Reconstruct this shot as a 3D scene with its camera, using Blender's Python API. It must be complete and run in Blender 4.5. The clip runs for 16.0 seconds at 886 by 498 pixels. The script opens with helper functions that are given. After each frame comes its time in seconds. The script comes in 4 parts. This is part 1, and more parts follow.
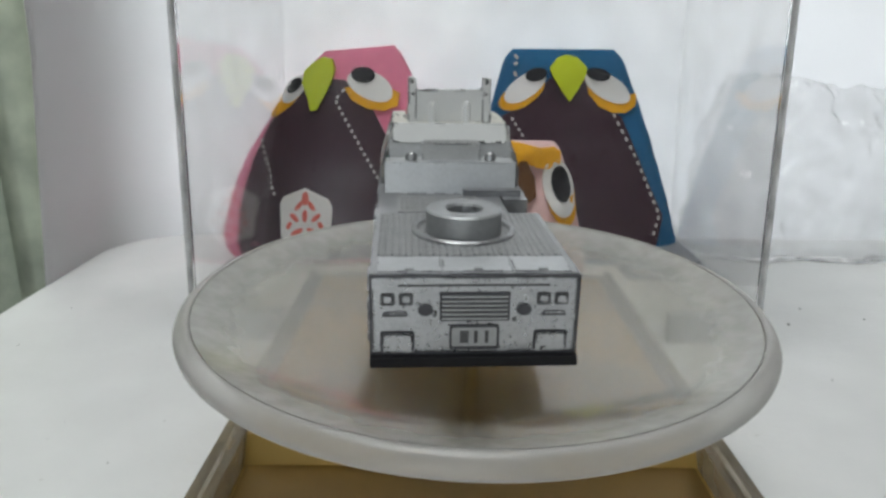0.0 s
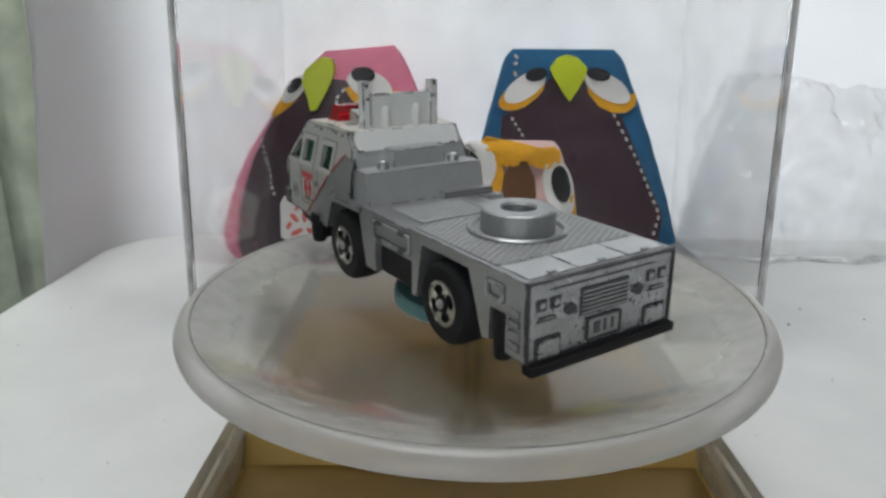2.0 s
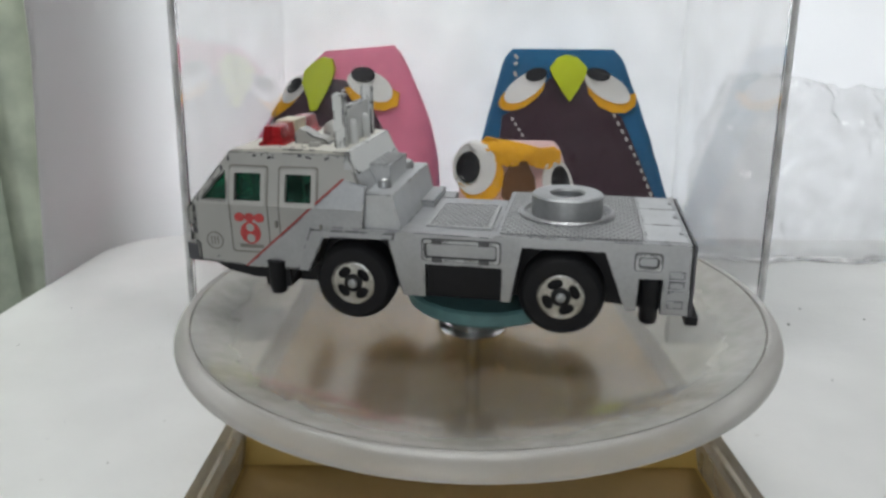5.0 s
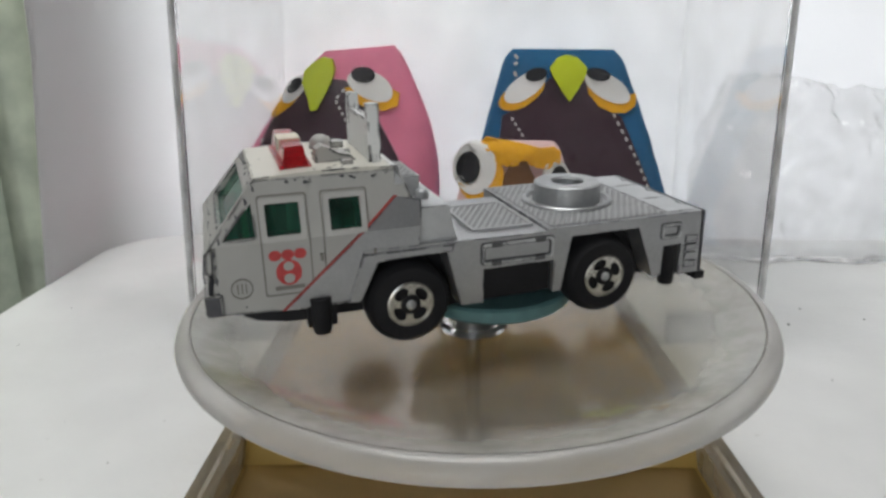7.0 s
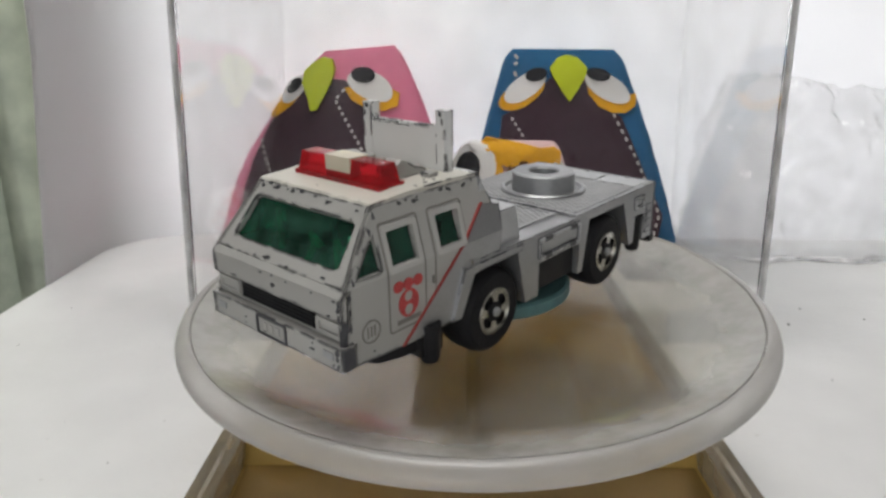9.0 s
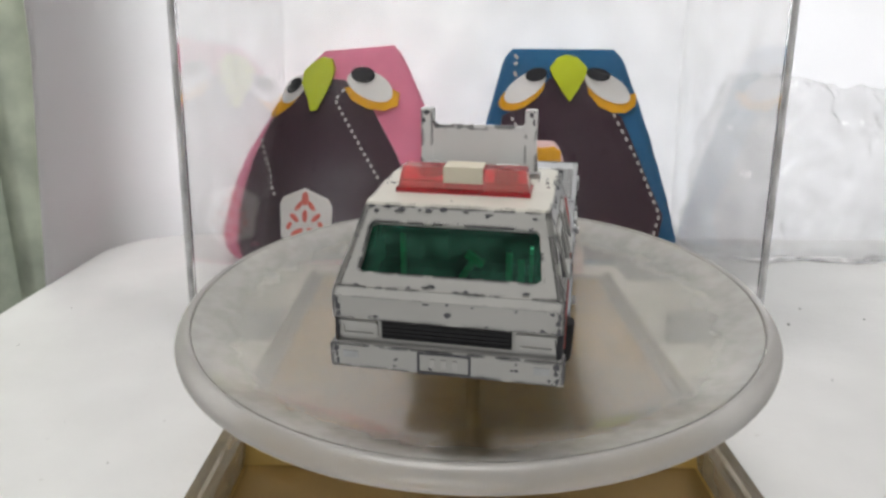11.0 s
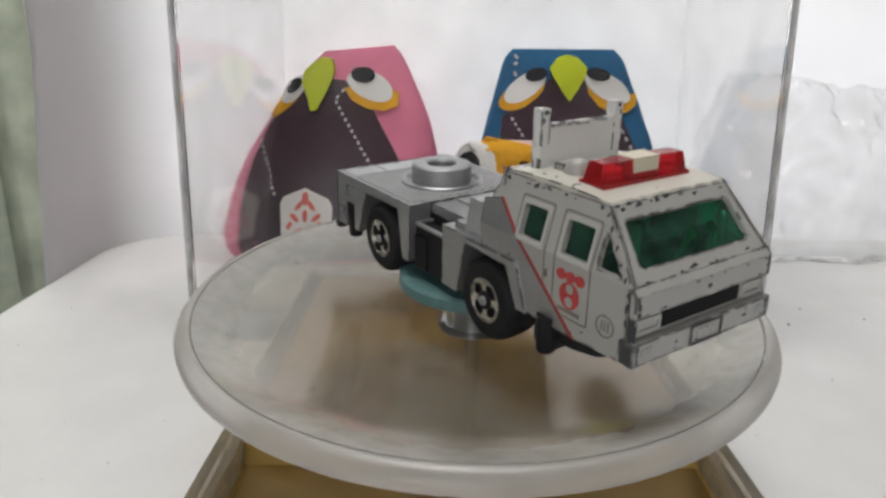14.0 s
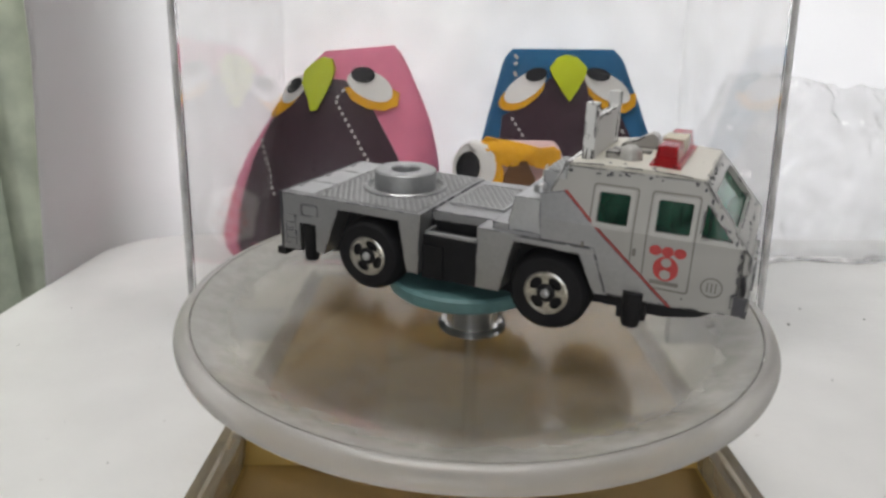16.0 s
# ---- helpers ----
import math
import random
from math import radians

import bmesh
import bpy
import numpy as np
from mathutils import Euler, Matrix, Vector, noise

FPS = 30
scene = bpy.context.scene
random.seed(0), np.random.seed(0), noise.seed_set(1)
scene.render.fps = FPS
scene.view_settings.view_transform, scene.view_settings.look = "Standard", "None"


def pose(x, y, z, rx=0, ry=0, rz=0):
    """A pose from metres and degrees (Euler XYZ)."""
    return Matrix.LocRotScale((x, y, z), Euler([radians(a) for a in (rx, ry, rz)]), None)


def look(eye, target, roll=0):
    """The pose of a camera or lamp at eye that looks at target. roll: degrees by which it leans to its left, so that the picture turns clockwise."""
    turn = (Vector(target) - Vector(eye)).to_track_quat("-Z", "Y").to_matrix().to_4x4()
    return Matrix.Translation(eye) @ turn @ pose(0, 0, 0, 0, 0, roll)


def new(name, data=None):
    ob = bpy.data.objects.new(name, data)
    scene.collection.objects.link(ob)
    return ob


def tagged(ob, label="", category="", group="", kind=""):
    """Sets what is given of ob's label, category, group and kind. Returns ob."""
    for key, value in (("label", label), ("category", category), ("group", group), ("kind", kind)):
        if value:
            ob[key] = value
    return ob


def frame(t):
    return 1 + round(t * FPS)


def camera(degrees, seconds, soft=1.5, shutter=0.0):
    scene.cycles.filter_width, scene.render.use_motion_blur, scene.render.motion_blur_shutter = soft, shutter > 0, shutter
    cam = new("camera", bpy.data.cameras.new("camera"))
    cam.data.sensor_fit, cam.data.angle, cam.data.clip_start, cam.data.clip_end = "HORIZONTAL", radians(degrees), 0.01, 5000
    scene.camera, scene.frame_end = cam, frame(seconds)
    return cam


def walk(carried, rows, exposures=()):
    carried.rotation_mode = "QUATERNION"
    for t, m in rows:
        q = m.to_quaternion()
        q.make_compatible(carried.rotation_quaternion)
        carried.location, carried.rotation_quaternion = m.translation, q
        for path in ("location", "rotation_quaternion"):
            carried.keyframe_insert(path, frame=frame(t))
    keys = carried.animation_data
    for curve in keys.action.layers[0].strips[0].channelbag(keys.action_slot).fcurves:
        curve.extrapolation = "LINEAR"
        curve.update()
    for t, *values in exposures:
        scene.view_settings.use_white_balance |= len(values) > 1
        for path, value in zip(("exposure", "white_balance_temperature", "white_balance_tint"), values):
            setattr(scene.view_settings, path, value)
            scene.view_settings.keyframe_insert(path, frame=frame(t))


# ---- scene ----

# ---- camera ----
cam = camera(65.4, 16.0, soft=2.8)
LEAN = radians(3.2)          # the turntable's shaft leans towards the camera
HUB = Vector((0.0, 0.0, 0.045))   # centre of the clear disc over the table
eye = HUB + Matrix.Rotation(LEAN, 3, "X") @ Vector((-0.00551, -0.11464, 0.04887))
EYE = pose(eye.x, eye.y, eye.z, 90 - 16.5, 0, 0) @ pose(0, 0, 0, 0, 0, 0.46)
walk(cam, [(0.0, EYE), (16.0, EYE)], [(0.0, -0.04, 6250, 5), (2.5, -0.06, 6250, 6), (3.5, -0.1, 6300, 6), (4.2, -0.22, 6300, 6), (6.3, 0.55, 6350, 8), (6.6, 0.48, 6350, 8), (7.0, 0.06, 6400, 8), (7.5, -0.05, 6400, 8), (9.0, 0.1, 6550, 10), (12.5, 0.22, 6550, 10), (13.0, 0.12, 6550, 10), (14.5, 0.1, 6600, 10), (16.0, 0.1, 6600, 10)])

# ---- light ----
world = bpy.data.worlds.new("daylight")
scene.world = world
world.use_nodes = True
wn = world.node_tree
sky = wn.nodes.new("ShaderNodeTexSky")
sky.sky_type, sky.sun_disc = "NISHITA", False
sky.sun_elevation, sky.sun_rotation = radians(40), radians(200)
wn.links.new(sky.outputs[0], wn.nodes["Background"].inputs[0])
wn.nodes["Background"].inputs[1].default_value = 0.1


def area(name, where, target, sx, sy, watts, color=(1, 1, 1)):
    d = bpy.data.lights.new(name, "AREA")
    d.shape, d.size, d.size_y, d.energy, d.color = "RECTANGLE", sx, sy, watts, color
    ob = new(name, d)
    ob.matrix_world = look(where, target)
    return ob


area("window_light", (-0.175, 0.62, 0.25), (-0.175, 0.0, 0.15), 1.05, 1.1, 22.5, (0.97, 0.985, 1.0))
# fill added behind the camera to brighten faces turned towards it
area("unseen_fill_light", (-0.35, -1.57, 0.35), (0.0, 0.0, 0.05), 0.85, 0.85, 3.7, (0.97, 0.985, 1.0))
area("ceiling_lamp_light", (-0.1, -0.05, 1.33), (-0.1, -0.05, 0.0), 0.7, 0.4, 8.6, (1.0, 0.985, 0.955))

# ---- materials ----


def mat(name, color, rough=0.5, metal=0.0, vary=0.08, scale=300.0, bump=0.0, bscale=1500.0, spec=0.5, chips=None, coat=0.0, wear=None):
    """A surface with tone variation at two scales, fine relief and, where given, chips of another colour."""
    m = bpy.data.materials.new(name)
    m.use_nodes = True
    nt = m.node_tree
    b = nt.nodes["Principled BSDF"]
    b.inputs["Metallic"].default_value = metal
    b.inputs["Specular IOR Level"].default_value = spec
    b.inputs["Coat Weight"].default_value = coat
    tc = nt.nodes.new("ShaderNodeTexCoord")

    def tex(s, detail=4.0):
        n = nt.nodes.new("ShaderNodeTexNoise")
        n.inputs["Scale"].default_value, n.inputs["Detail"].default_value = s, detail
        nt.links.new(tc.outputs["Object"], n.inputs["Vector"])
        return n
    n1, n2 = tex(scale), tex(scale * 0.17, 2.0)
    mix = nt.nodes.new("ShaderNodeMath")
    mix.operation = "MULTIPLY_ADD"
    mix.inputs[1].default_value = 0.5
    half = nt.nodes.new("ShaderNodeMath")
    half.operation = "MULTIPLY"
    half.inputs[1].default_value = 0.5
    nt.links.new(n2.outputs[0], half.inputs[0])
    nt.links.new(n1.outputs[0], mix.inputs[0])
    nt.links.new(half.outputs[0], mix.inputs[2])
    ramp = nt.nodes.new("ShaderNodeValToRGB")
    c = Vector(color)
    ramp.color_ramp.elements[0].position, ramp.color_ramp.elements[1].position = 0.3, 0.7
    ramp.color_ramp.elements[0].color = (*(c * (1 - vary)), 1)
    ramp.color_ramp.elements[1].color = (*(min(x * (1 + vary), 0.95) for x in c), 1)
    nt.links.new(mix.outputs[0], ramp.inputs[0])
    out = ramp.outputs[0]
    if chips:
        n3 = tex(chips[1], 6.0)
        cr = nt.nodes.new("ShaderNodeValToRGB")
        cr.color_ramp.elements[0].position, cr.color_ramp.elements[1].position = chips[2], chips[2] + 0.02
        nt.links.new(n3.outputs[0], cr.inputs[0])
        mc = nt.nodes.new("ShaderNodeMix")
        mc.data_type = "RGBA"
        mc.inputs["B"].default_value = (*chips[0], 1)
        nt.links.new(cr.outputs[0], mc.inputs["Factor"])
        nt.links.new(out, mc.inputs["A"])
        out = mc.outputs["Result"]
    if wear:
        # paint rubbed off along the edges: wear = colour, radius, share of the edge
        bv = nt.nodes.new("ShaderNodeBevel")
        bv.samples = 8
        bv.inputs["Radius"].default_value = wear[1]
        ge = nt.nodes.new("ShaderNodeNewGeometry")
        dt = nt.nodes.new("ShaderNodeVectorMath")
        dt.operation = "DOT_PRODUCT"
        nt.links.new(bv.outputs[0], dt.inputs[0])
        nt.links.new(ge.outputs["Normal"], dt.inputs[1])
        ed = nt.nodes.new("ShaderNodeMapRange")
        ed.inputs["From Min"].default_value, ed.inputs["From Max"].default_value = 0.99, 0.87
        nt.links.new(dt.outputs["Value"], ed.inputs["Value"])
        n4 = tex(360.0, 5.0)
        sm = nt.nodes.new("ShaderNodeMath")
        sm.operation = "MULTIPLY_ADD"
        sm.inputs[1].default_value = 0.3
        nt.links.new(ed.outputs[0], sm.inputs[0])
        nt.links.new(n4.outputs[0], sm.inputs[2])
        wr = nt.nodes.new("ShaderNodeValToRGB")
        wr.color_ramp.elements[0].position, wr.color_ramp.elements[1].position = wear[2], wear[2] + 0.015
        nt.links.new(sm.outputs[0], wr.inputs[0])
        mw = nt.nodes.new("ShaderNodeMix")
        mw.data_type = "RGBA"
        mw.inputs["B"].default_value = (*wear[0], 1)
        nt.links.new(wr.outputs[0], mw.inputs["Factor"])
        nt.links.new(out, mw.inputs["A"])
        out = mw.outputs["Result"]
    nt.links.new(out, b.inputs["Base Color"])
    rr = nt.nodes.new("ShaderNodeMapRange")
    rr.inputs["To Min"].default_value, rr.inputs["To Max"].default_value = max(rough - 0.08, 0.02), min(rough + 0.08, 1)
    nt.links.new(n1.outputs[0], rr.inputs["Value"])
    nt.links.new(rr.outputs[0], b.inputs["Roughness"])
    if bump:
        nb = tex(bscale, 3.0)
        bp = nt.nodes.new("ShaderNodeBump")
        bp.inputs["Strength"].default_value, bp.inputs["Distance"].default_value = bump, 0.0003
        nt.links.new(nb.outputs[0], bp.inputs["Height"])
        nt.links.new(bp.outputs[0], b.inputs["Normal"])
    return m


def glass(name, color, rough=0.02, ior=1.49, haze=0.0, white=(0.8, 0.8, 0.8), trans=1.0, rim=None, coat=0.0, dull=0.35, grain=75.0, spread=0.4):
    """Clear or tinted plastic; haze is the share of a dull, scratched surface in it."""
    m = bpy.data.materials.new(name)
    m.use_nodes = True
    nt = m.node_tree
    b = nt.nodes["Principled BSDF"]
    b.inputs["Base Color"].default_value = (*color, 1)
    b.inputs["Roughness"].default_value = rough
    b.inputs["IOR"].default_value = ior
    b.inputs["Transmission Weight"].default_value = trans
    b.inputs["Coat Weight"].default_value = coat
    b.inputs["Coat Roughness"].default_value = 0.3
    b.inputs["Coat IOR"].default_value = 1.65
    if haze:
        d = nt.nodes.new("ShaderNodeBsdfPrincipled")
        d.inputs["Base Color"].default_value = (*white, 1)
        d.inputs["Roughness"].default_value = dull
        n = nt.nodes.new("ShaderNodeTexNoise")
        n.inputs["Scale"].default_value, n.inputs["Detail"].default_value = grain, 10.0
        tc = nt.nodes.new("ShaderNodeTexCoord")
        nt.links.new(tc.outputs["Object"], n.inputs["Vector"])
        r = nt.nodes.new("ShaderNodeMapRange")
        r.inputs["From Min"].default_value, r.inputs["From Max"].default_value = 0.36, 0.64
        r.inputs["To Min"].default_value, r.inputs["To Max"].default_value = haze * (1 - spread), haze * (1 + spread)
        nt.links.new(n.outputs[0], r.inputs["Value"])
        fac = r.outputs[0]
        if rim:
            # frosted towards the edge: inner radius, outer radius, share
            ln = nt.nodes.new("ShaderNodeVectorMath")
            ln.operation = "LENGTH"
            nt.links.new(tc.outputs["Object"], ln.inputs[0])
            r2 = nt.nodes.new("ShaderNodeMapRange")
            r2.inputs["From Min"].default_value, r2.inputs["From Max"].default_value, r2.inputs["To Max"].default_value = rim
            nt.links.new(ln.outputs["Value"], r2.inputs["Value"])
            ad = nt.nodes.new("ShaderNodeMath")
            ad.use_clamp = True
            nt.links.new(fac, ad.inputs[0])
            nt.links.new(r2.outputs[0], ad.inputs[1])
            fac = ad.outputs[0]
        mx = nt.nodes.new("ShaderNodeMixShader")
        nt.links.new(fac, mx.inputs[0])
        nt.links.new(b.outputs[0], mx.inputs[1])
        nt.links.new(d.outputs[0], mx.inputs[2])
        nt.links.new(mx.outputs[0], nt.nodes["Material Output"].inputs[0])
    return m


DARK = (0.035, 0.035, 0.04)
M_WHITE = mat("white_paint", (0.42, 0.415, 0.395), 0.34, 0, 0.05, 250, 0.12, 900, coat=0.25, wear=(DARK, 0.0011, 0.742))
# lighter white, for the guard and the sloped back of the roof
M_WHITE_L = mat("lighter_white_paint", (0.80, 0.805, 0.80), 0.4, 0, 0.04, 250, 0.12, 900, wear=(DARK, 0.0009, 0.775))
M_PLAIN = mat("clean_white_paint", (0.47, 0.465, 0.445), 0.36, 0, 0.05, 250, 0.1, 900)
M_TREAD = mat("silver_tread", (0.45, 0.455, 0.46), 0.48, 0.5, 0.12, 1400)
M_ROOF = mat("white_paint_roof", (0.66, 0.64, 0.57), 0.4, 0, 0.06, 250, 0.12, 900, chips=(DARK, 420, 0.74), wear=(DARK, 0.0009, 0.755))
M_CHIP_DARK = mat("bare_metal_and_dark_edge", (0.09, 0.09, 0.10), 0.45, 0.5, 0.2, 900)
M_SILVER = mat("silver_paint", (0.39, 0.395, 0.405), 0.34, 0.72, 0.10, 1500, 0.18, 3000, chips=((0.14, 0.14, 0.14), 500, 0.76), wear=((0.11, 0.11, 0.12), 0.0006, 0.765))
# silver with the highlights of blocks, tiers and panels put into its colour
M_SILVER_L = mat("highlight_silver", (0.52, 0.53, 0.54), 0.36, 0.5, 0.10, 1500, 0.2, 3000, wear=((0.11, 0.11, 0.12), 0.0006, 0.78))
# rear silver: base lightened for glare, edges darkened for dark reflections
M_REAR = mat("rear_silver_glare", (0.47, 0.48, 0.50), 0.29, 0.9, 0.12, 1300, 0.4, 3000, chips=((0.13, 0.13, 0.14), 700, 0.68), wear=((0.06, 0.06, 0.065), 0.0006, 0.72))
M_SILVER_D = mat("silver_paint_worn", (0.40, 0.41, 0.42), 0.4, 0.62, 0.14, 1200, 0.3, 4000)
M_RECESS = mat("dark_recess_grey", (0.11, 0.11, 0.115), 0.5, 0.3, 0.2, 1200)
M_BLACK = mat("black_plastic", (0.014, 0.014, 0.016), 0.5, 0, 0.2, 400, 0.2, 1800, spec=0.22)
M_TYRE = mat("black_rubber", (0.016, 0.016, 0.018), 0.6, 0, 0.2, 500, 0.3, 1500, spec=0.2)
M_CHROME = mat("chrome", (0.5, 0.49, 0.47), 0.22, 1.0, 0.06, 900, 0.15, 2500)
M_GREENGL = glass("green_glass", (0.04, 0.52, 0.32), 0.04, 1.45, 0.16, (0.08, 0.26, 0.18), dull=0.25, grain=260.0, spread=0.7)
M_RED = glass("red_plastic", (0.85, 0.02, 0.04), 0.06, 1.45, 0.25, (0.75, 0.02, 0.035))
M_GREENIN = mat("green_moulding", (0.06, 0.55, 0.30), 0.3, 0, 0.1, 500)
M_CREAM = mat("cream_plastic", (0.72, 0.66, 0.52), 0.4, 0, 0.05, 400)
M_STRIPE = mat("red_print", (0.33, 0.045, 0.04), 0.5, 0, 0.15, 1500)
M_LOGO = mat("red_logo_print", (0.52, 0.06, 0.06), 0.5, 0, 0.25, 1800)
M_INK = mat("grey_line_print", (0.22, 0.21, 0.19), 0.6, 0, 0.15, 1500)
M_DISC = glass("clear_disc", (0.57, 0.53, 0.43), 0.05, 1.3, 0.12, (0.66, 0.65, 0.62), rim=(0.037, 0.0488, 0.36), coat=1.0, dull=0.5, grain=320.0, spread=0.28)
M_DISC.node_tree.nodes["Principled BSDF"].inputs["Coat Roughness"].default_value = 0.23
M_DISC.node_tree.nodes["Principled BSDF"].inputs["Coat IOR"].default_value = 1.75
M_RIM = glass("frosted_rim", (0.93, 0.91, 0.89), 0.2, 1.4, 0.42, (0.68, 0.66, 0.64), dull=0.4, grain=60.0, spread=0.08)
M_CLEAR = glass("clear_acrylic", (0.99, 0.99, 0.985), 0.07, 1.28, 0.06, (0.78, 0.77, 0.78))
M_PANE = glass("acrylic_front", (0.985, 0.985, 0.985), 0.03, 1.1, 0.016, (0.75, 0.75, 0.76), grain=40.0)
M_EDGE = glass("acrylic_edge", (0.97, 0.97, 0.98), 0.06, 1.09, 0.62, (0.82, 0.82, 0.83))
M_RIMCLR = glass("acrylic_rim", (0.96, 0.90, 0.78), 0.1, 1.4, 0.3, (0.62, 0.51, 0.33))
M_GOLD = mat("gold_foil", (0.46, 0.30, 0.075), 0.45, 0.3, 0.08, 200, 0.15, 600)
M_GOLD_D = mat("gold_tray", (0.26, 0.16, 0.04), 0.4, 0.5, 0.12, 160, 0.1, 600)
M_TURQ = mat("turquoise_putty", (0.12, 0.245, 0.25), 0.5, 0, 0.25, 500, 0.3, 900)
M_SHAFT = mat("grey_shaft", (0.20, 0.20, 0.19), 0.35, 0.6, 0.15, 600)
M_TABLE = mat("white_table", (0.79, 0.79, 0.78), 0.38, 0, 0.07, 45, 0.35, 420, chips=((0.66, 0.65, 0.63), 240, 0.72))
M_CRUMB = mat("dark_crumb", (0.07, 0.06, 0.05), 0.8, 0, 0.2, 900)
M_WALL = mat("white_paper", (0.84, 0.83, 0.84), 0.8, 0, 0.03, 12, 0.05, 60)


def lit_through(m, color, share):
    """Lets light from behind glow through thin paper or cloth."""
    nt = m.node_tree
    tl = nt.nodes.new("ShaderNodeBsdfTranslucent")
    tl.inputs[0].default_value = (*color, 1)
    mx = nt.nodes.new("ShaderNodeMixShader")
    mx.inputs[0].default_value = share
    nt.links.new(nt.nodes["Principled BSDF"].outputs[0], mx.inputs[1])
    nt.links.new(tl.outputs[0], mx.inputs[2])
    nt.links.new(mx.outputs[0], nt.nodes["Material Output"].inputs[0])


lit_through(M_WALL, (0.86, 0.86, 0.87), 0.5)
M_ROOM = mat("room_wall", (0.34, 0.33, 0.32), 0.9, 0, 0.04, 2)
M_PLINTH = mat("grey_plinth", (0.42, 0.43, 0.46), 0.4, 0, 0.12, 120)
M_BOXGREY = mat("dark_grey_card", (0.17, 0.18, 0.20), 0.5, 0, 0.12, 120)
M_PINK = mat("pink_felt", (0.78, 0.24, 0.36), 0.95, 0, 0.10, 500, 0.8, 1600, spec=0.1)
M_BLUE = mat("blue_felt", (0.03, 0.13, 0.27), 0.95, 0, 0.14, 500, 0.8, 1600, spec=0.1)
M_PALE = mat("pale_pink_felt", (0.80, 0.55, 0.54), 0.95, 0, 0.08, 500, 0.8, 1600, spec=0.1)
M_ORANGE = mat("orange_felt", (0.80, 0.40, 0.03), 0.95, 0, 0.10, 500, 0.8, 1600, spec=0.1)
M_PLUM = mat("plum_cloth", (0.05, 0.024, 0.036), 0.3, 0, 0.2, 300, 0.3, 2200, spec=0.4)
M_LIME = mat("lime_felt", (0.58, 0.66, 0.04), 0.9, 0, 0.08, 500, 0.6, 1600, spec=0.1)
M_FELTW = mat("white_felt", (0.80, 0.78, 0.76), 0.95, 0, 0.05, 500, 0.6, 1600, spec=0.1)
M_PUPIL = mat("black_felt", (0.03, 0.03, 0.035), 0.9, 0, 0.2, 500, 0.5, 1600, spec=0.15)
M_BROWN = mat("brown_felt", (0.16, 0.08, 0.04), 0.9, 0, 0.2, 500, 0.6, 1600, spec=0.1)
M_THREAD = mat("white_thread", (0.58, 0.55, 0.54), 0.8, 0, 0.05, 900)
M_CREST = mat("red_crest_print", (0.68, 0.16, 0.13), 0.8, 0, 0.1, 900)
M_BAG = glass("bag_film", (0.98, 0.98, 0.98), 0.1, 1.2, 0.10, (0.82, 0.83, 0.85), coat=0.2)
M_FOLD = glass("bag_fold", (0.99, 0.99, 0.99), 0.05, 1.1, 0.65, (0.88, 0.88, 0.89), coat=1.0)
for m in (M_BAG, M_FOLD):
    m.node_tree.nodes["Principled BSDF"].inputs["Coat Roughness"].default_value = 0.08
M_GREENS = mat("green_curtain", (0.52, 0.56, 0.45), 0.9, 0, 0.7, 16)
lit_through(M_GREENS, (0.50, 0.55, 0.46), 0.11)

# ---- mesh helpers (lengths in millimetres) ----
MM = 0.001


def part(name, bm, material, parent=None, label="", smooth=False, bevel=0.0):
    if bevel:
        sharp = [e for e in bm.edges if len(e.link_faces) == 2 and e.calc_face_angle(0) > 0.6]
        bmesh.ops.bevel(bm, geom=sharp, offset=bevel, segments=2, affect="EDGES", clamp_overlap=True)
    bmesh.ops.scale(bm, vec=(MM, MM, MM), verts=bm.verts)
    bmesh.ops.recalc_face_normals(bm, faces=bm.faces)
    me = bpy.data.meshes.new(name)
    bm.to_mesh(me)
    bm.free()
    me.materials.append(material)
    if smooth:
        for p in me.polygons:
            p.use_smooth = True
        me.set_sharp_from_angle(angle=radians(38))
    ob = new(name, me)
    if parent:
        ob.parent = parent
    if label:
        ob["label"] = label
    return ob


def box(bm, x0, x1, y0, y1, z0, z1):
    vs = [bm.verts.new(p) for p in ((x0, y0, z0), (x1, y0, z0), (x1, y1, z0), (x0, y1, z0), (x0, y0, z1), (x1, y0, z1), (x1, y1, z1), (x0, y1, z1))]
    for f in ((3, 2, 1, 0), (4, 5, 6, 7), (0, 1, 5, 4), (1, 2, 6, 5), (2, 3, 7, 6), (3, 0, 4, 7)):
        bm.faces.new([vs[i] for i in f])
    return vs


def boxes(*bs):
    bm = bmesh.new()
    for b in bs:
        box(bm, *b)
    return bm


def prism(bm, outline, y0, y1):
    """An outline in x and z, drawn out from y0 to y1."""
    a = [bm.verts.new((x, y0, z)) for x, z in outline]
    b = [bm.verts.new((x, y1, z)) for x, z in outline]
    bm.faces.new(a)
    bm.faces.new(b[::-1])
    n = len(a)
    for i in range(n):
        bm.faces.new((a[i], a[(i + 1) % n], b[(i + 1) % n], b[i]))


